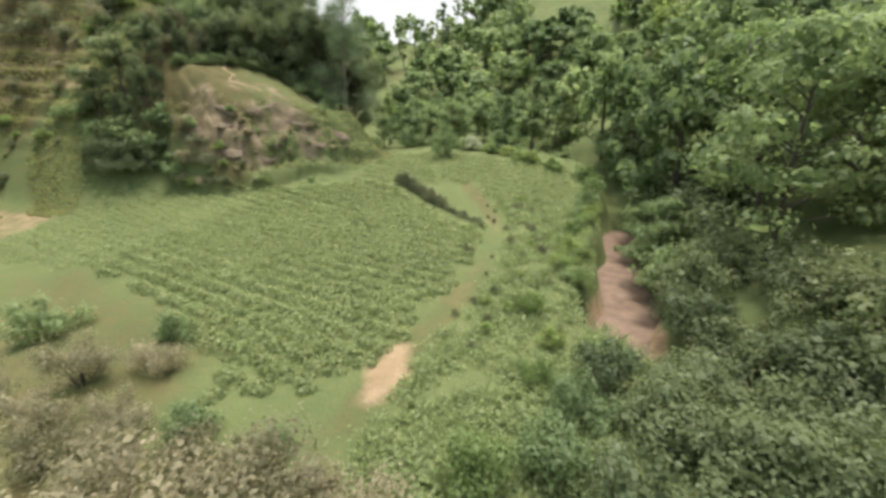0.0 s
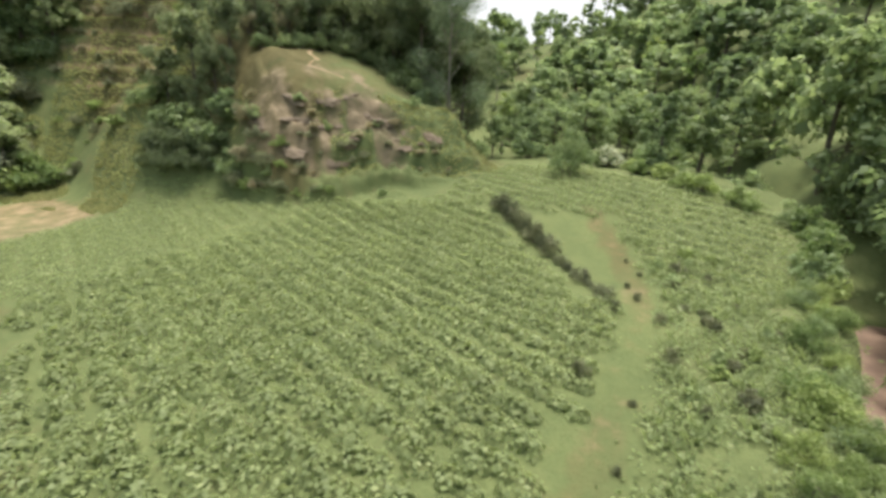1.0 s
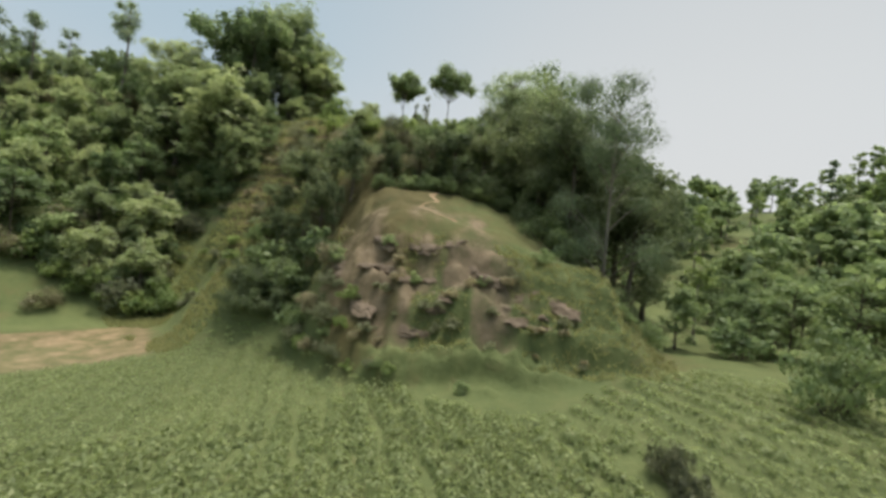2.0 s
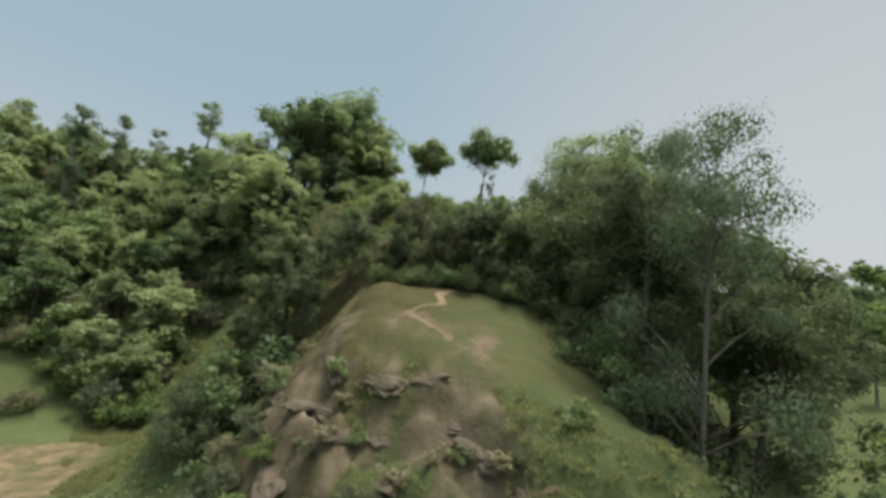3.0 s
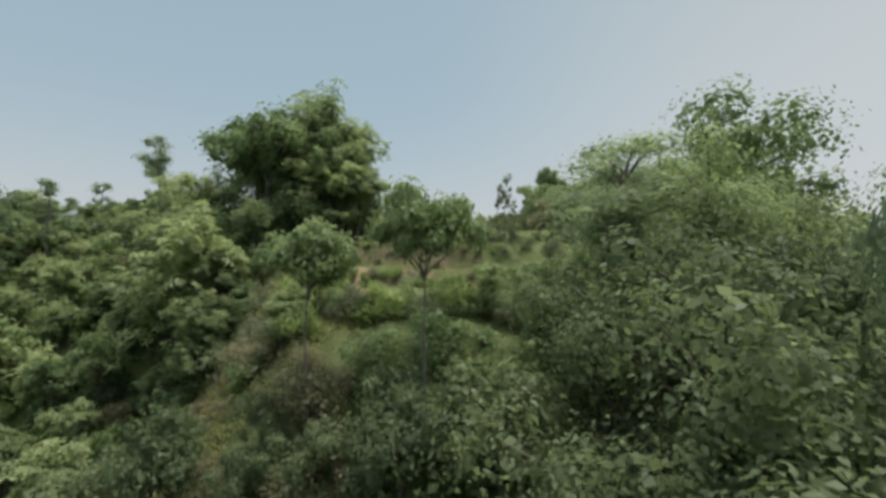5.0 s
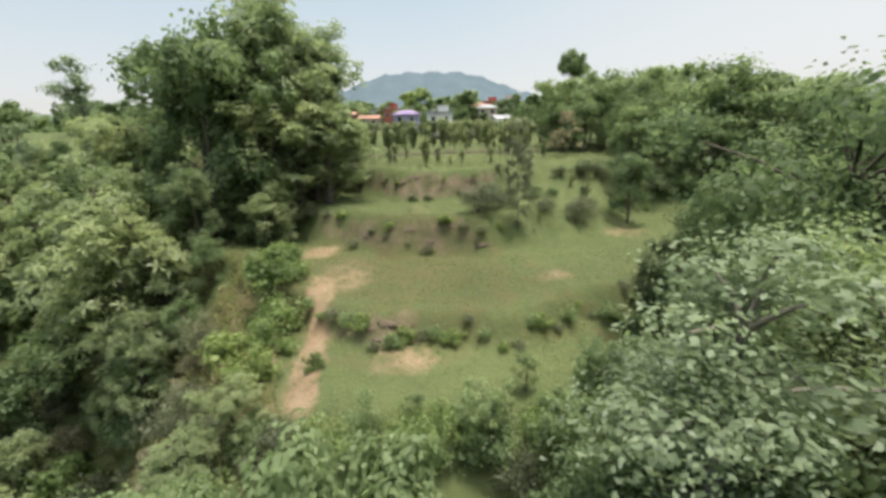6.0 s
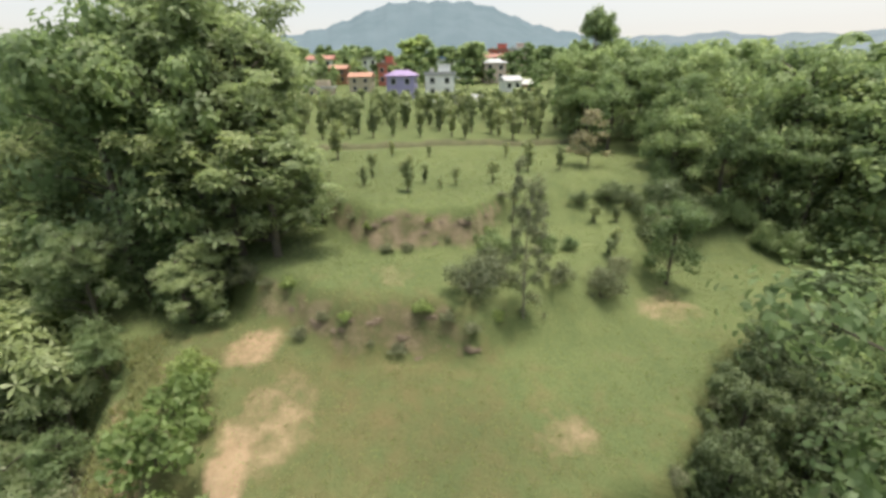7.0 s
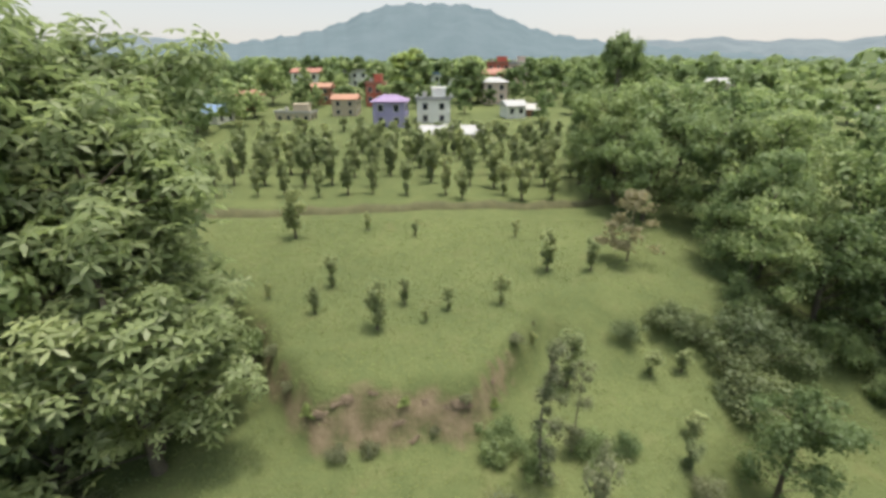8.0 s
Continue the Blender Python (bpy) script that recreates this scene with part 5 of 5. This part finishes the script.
def house(x, y, wide, deep, storeys, wall, roof, style, turn, label, tower=False, raise_=0.0):
    """A house: front faces its own -y."""
    root = tagged(new("house"), label, "house", "village houses")
    z = ground_z(x, y)
    root.matrix_basis = pose(x, y, z - 0.3 + raise_, 0, 0, turn)
    H = storeys * 2.5 + 0.3
    w, d = wide / 2, deep / 2
    bm = bmesh.new()
    box(bm, -w, w, -d, d, -0.5, H)
    for s in range(1, storeys):
        box(bm, -w - 0.12, w + 0.12, -d - 0.12, d + 0.12, s * 2.5 + 0.2, s * 2.5 + 0.42)
    body = bm_part("wall", bm, WALLS[wall], root)
    cols = max(2, int(wide / 2.6))
    for s in range(storeys):
        for c in range(cols):
            cx = -w + wide * (c + 0.5) / cols
            for face in (0, 1):
                if face and c >= 2:
                    continue
                fr, pn = bmesh.new(), bmesh.new()
                zz = s * 2.5 + 0.85
                if not face:
                    box(fr, cx - 0.62, cx + 0.62, -d - 0.06, -d + 0.05, zz - 0.08, zz + 1.38)
                    box(pn, cx - 0.52, cx + 0.52, -d - 0.09, -d, zz, zz + 1.28)
                else:
                    yy = -d + deep * (c + 0.5) / 2
                    box(fr, w - 0.05, w + 0.06, yy - 0.62, yy + 0.62, zz - 0.08, zz + 1.38)
                    box(pn, w, w + 0.09, yy - 0.52, yy + 0.52, zz, zz + 1.28)
                win = bm_part("window", fr, FRAME, root)
                bm_part("pane", pn, GLASS, win)
    bm = bmesh.new()
    if style == "flat":
        box(bm, -w - 0.3, w + 0.3, -d - 0.3, d + 0.3, H, H + 0.22)
        box(bm, -w - 0.3, -w - 0.1, -d - 0.3, d + 0.3, H + 0.22, H + 0.75)
        box(bm, w + 0.1, w + 0.3, -d - 0.3, d + 0.3, H + 0.22, H + 0.75)
        box(bm, -w - 0.1, w + 0.1, -d - 0.3, -d - 0.1, H + 0.22, H + 0.75)
    else:
        o, rise = 0.5, (1.35 if style == "gable" else 1.25)
        a = [bm.verts.new(p) for p in ((-w - o, -d - o, H), (w + o, -d - o, H), (w + o, d + o, H), (-w - o, d + o, H))]
        e = [bm.verts.new((p.co.x, p.co.y, H - 0.15)) for p in a]
        q = w + o if style == "gable" else w * 0.45
        r0, r1 = bm.verts.new((-q, 0, H + rise)), bm.verts.new((q, 0, H + rise))
        for f in ((a[0], a[1], r1, r0), (a[2], a[3], r0, r1), (a[1], a[2], r1), (a[3], a[0], r0), (e[3], e[2], e[1], e[0])):
            bm.faces.new(f)
        for i in range(4):
            bm.faces.new((e[i], e[(i + 1) % 4], a[(i + 1) % 4], a[i]))
    bm_part("roof", bm, ROOFS[roof], root)
    if tower:
        bm = bmesh.new()
        box(bm, -w * 0.1, w * 0.75, -d * 0.3, d * 0.7, H + 0.2, H + 2.3)
        box(bm, -w * 0.1 - 0.25, w * 0.75 + 0.25, -d * 0.3 - 0.25, d * 0.7 + 0.25, H + 2.3, H + 2.5)
        bm_part("roof_room", bm, WALLS[wall], root)
        bm = bmesh.new()
        bmesh.ops.create_cone(bm, cap_ends=True, segments=12, radius1=0.6, radius2=0.55, depth=1.3, matrix=Matrix.Translation((-w * 0.55, 0, H + 0.9)))
        bm_part("water_tank", bm, ROOFS["grey"], root)
    return root


T = 62
for size, hx, hy, *h in (
          (0.8, -119.5, 93.2, 6.6, 6.2, 2, "purple", "purple", "hip", T, "two-storey house with violet walls and dark roof"),
          (0.8, -120.7, 101.6, 7.2, 7.5, 2, "white", "white", "flat", T + 5, "white two-storey house with flat roof and roof room", True, -0.3),
          (0.85, -108.8, 99.6, 11, 4, 1, "cream", "white", "gable", T + 3, "long low shed with whitish metal roof", False, -1.7),
          (0.62, -133.3, 88.6, 7.6, 6, 2, "tan", "orange", "gable", T, "tan house with orange tiled roof", False, 0.0),
          (0.8, -143.3, 97.5, 4.4, 6, 2, "red", "rust", "flat", T, "tall red brick house", True, 0.5),
          (0.62, -150.0, 87.2, 7, 6, 2, "brick", "orange", "gable", T, "brown house with orange tiled roof", False, 0.5),
          (0.8, -148.2, 70.0, 9, 6.5, 1, "brick", "orange", "gable", T - 6, "brick house with orange roof beyond the trees", False, 1.0),
          (0.8, -135.1, 64.9, 6.5, 6, 1, "white", "blue", "gable", T - 8, "house with blue metal roof", False, 0.0),
          (0.62, -132.7, 79.0, 10.5, 6, 1, "tan", "grey", "flat", T, "low tan house with flat concrete roof", True, -0.3),
          (0.8, -136.8, 123.2, 6.6, 7, 2, "pink", "white", "hip", T + 8, "pinkish white house with pale roof", False, 0.5),
          (0.7, -117.6, 116.4, 5.2, 5, 1, "white", "white", "gable", T + 20, "small white house with pale metal roof", False, 0.5),
          (0.7, -118.6, 120.6, 5, 5, 1, "brick", "grey", "gable", T, "small brick house with grey roof", False, -0.5),
          (0.8, -149.3, 120.9, 7, 6, 2, "white", "blue", "flat", T, "pale house with bluish flat roof", False, 0.5),
          (0.8, -151.7, 129.3, 6, 6, 2, "brick", "rust", "hip", T, "brick house with dark red roof", False, 1.0),
          (0.9, -171, 127, 8, 7, 2, "white", "white", "flat", T, "tall white house with flat roof", True),
          (0.9, -160, 121, 7, 6, 2, "white", "blue", "flat", T, "pale house with bluish flat roof", False),
          (0.9, -166, 141, 8, 7, 2, "brick", "rust", "hip", T, "brick house with dark red roof", False),
          (0.9, -181, 150, 8, 8, 3, "red", "rust", "flat", T, "red brick house with flat roof", True),
          (0.9, -172, 152, 6, 6, 3, "pink", "white", "flat", T, "narrow pale house among village trees", True),
          (0.9, -195, 106, 9, 7, 2, "white", "grey", "flat", T, "pale house among village trees", False),
          (0.9, -175, 174, 9, 7, 2, "cream", "white", "hip", T, "cream house with pale roof", False),
          (0.9, -190, 90, 9, 7, 2, "white", "rust", "gable", T, "white house with rust-red roof", False),
          (0.9, -157, 221, 10, 7, 1, "white", "white", "gable", T - 25, "long pale shed in the plain", False),
          (0.9, -167, 251, 10, 7, 1, "cream", "white", "gable", T - 25, "pale shed in the plain", False),
          (0.9, -130, 249, 16, 7, 1, "white", "white", "gable", T - 30, "long white-roofed shed in the plain", False),
          (0.9, -112, 224, 14, 7, 1, "white", "grey", "gable", T - 30, "long grey-roofed shed in the plain", False),
          (0.9, -129, 192, 12, 6, 1, "cream", "white", "gable", T - 40, "white-roofed shed in the plain", False)):
    house(hx, hy, *h).scale = (size, size, size)

# ---- distance ----
fw = []
for i in range(520):
    a, r = rs.uniform(-0.9, 1.5), rs.uniform(210, 1000)
    cx, cy = -60 - math.sin(radians(66) + a - 0.3) * r, 70 + math.cos(radians(66) + a - 0.3) * r
    q = rs.uniform(0.6, 1.3) * (1 + r / 900)
    for j in range(5):
        o = rs.normal(size=3) * [5, 5, 1.2] * q
        d = unit(rs.normal(size=(17, 3)))
        d[:, 2] = abs(d[:, 2])
        p = np.array([cx, cy, 32 + 2.6 * q]) + o + d * [3.4, 3.4, 3.4] * q
        fw.append(leaves(rs, p, unit(d + [0, 0, 0.3]), 3.0 * q, 0.9))
tagged(new("far_woods", quads_mesh("far_woods", np.concatenate(fw), LEAF_DARK)), "dark green woods in the plain beyond the village", "woods", kind="stuff")

# air haze over the far hills is put into their colour and a glow
def hazy_hill_mat(name, a, b, glow):
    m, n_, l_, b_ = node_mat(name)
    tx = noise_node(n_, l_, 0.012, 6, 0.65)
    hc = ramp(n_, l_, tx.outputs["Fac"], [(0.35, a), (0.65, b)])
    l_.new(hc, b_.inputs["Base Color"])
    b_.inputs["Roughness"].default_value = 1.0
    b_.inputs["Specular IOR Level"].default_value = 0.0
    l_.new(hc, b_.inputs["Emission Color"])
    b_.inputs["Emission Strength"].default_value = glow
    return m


HILL = hazy_hill_mat("hill_distance", (0.070, 0.094, 0.107), (0.083, 0.107, 0.121), 0.82)
RANGE = hazy_hill_mat("range_distance", (0.10, 0.122, 0.14), (0.125, 0.15, 0.165), 0.42)


def ridge(name, label, dist, depth, h0, h1, crest, mat):
    """A far range of hills; crest gives the height angle, in degrees, for a compass heading."""
    hs = np.arange(h0, h1, 0.5)
    vs, fs = [], []
    m = 9
    for i, hd in enumerate(hs):
        a = radians(hd)
        top = dist * math.tan(radians(crest(hd))) * 1.0
        for j in range(m):
            t = j / (m - 1)
            r = dist - depth * (1 - t)
            z = 28 + (top + 10) * t ** 0.8 * (1 + 0.10 * math.sin(hd * 1.3 + j * 1.7) * (1 - t))
            vs.append((-60 - math.sin(a) * r, 70 + math.cos(a) * r, z))
        if i:
            for j in range(m - 1):
                q = i * m + j
                fs.append((q - m, q - m + 1, q + 1, q))
    tagged(new(name, mesh_np(name, vs, fs, mat, smooth=True)), label, "hills", kind="structure")


def bell(x, c, w):
    return math.exp(-((x - c) / w) ** 2)


def main_crest(h):
    top = 3.1 / (1 + (abs(h - 67.4) / 9.8) ** 4)
    return max(0.4, top + 3.6 * bell(h, 68, 33) + 0.12 * math.sin(h * 2.1) + 0.08 * math.sin(h * 4.7))


def back_crest(h):
    return 2.0 + 0.9 * bell(h, 97, 7) + 0.7 * bell(h, 39, 9) + 0.5 * bell(h, 22, 5) + 0.15 * math.sin(h * 0.9) + 0.07 * math.sin(h * 2.3)


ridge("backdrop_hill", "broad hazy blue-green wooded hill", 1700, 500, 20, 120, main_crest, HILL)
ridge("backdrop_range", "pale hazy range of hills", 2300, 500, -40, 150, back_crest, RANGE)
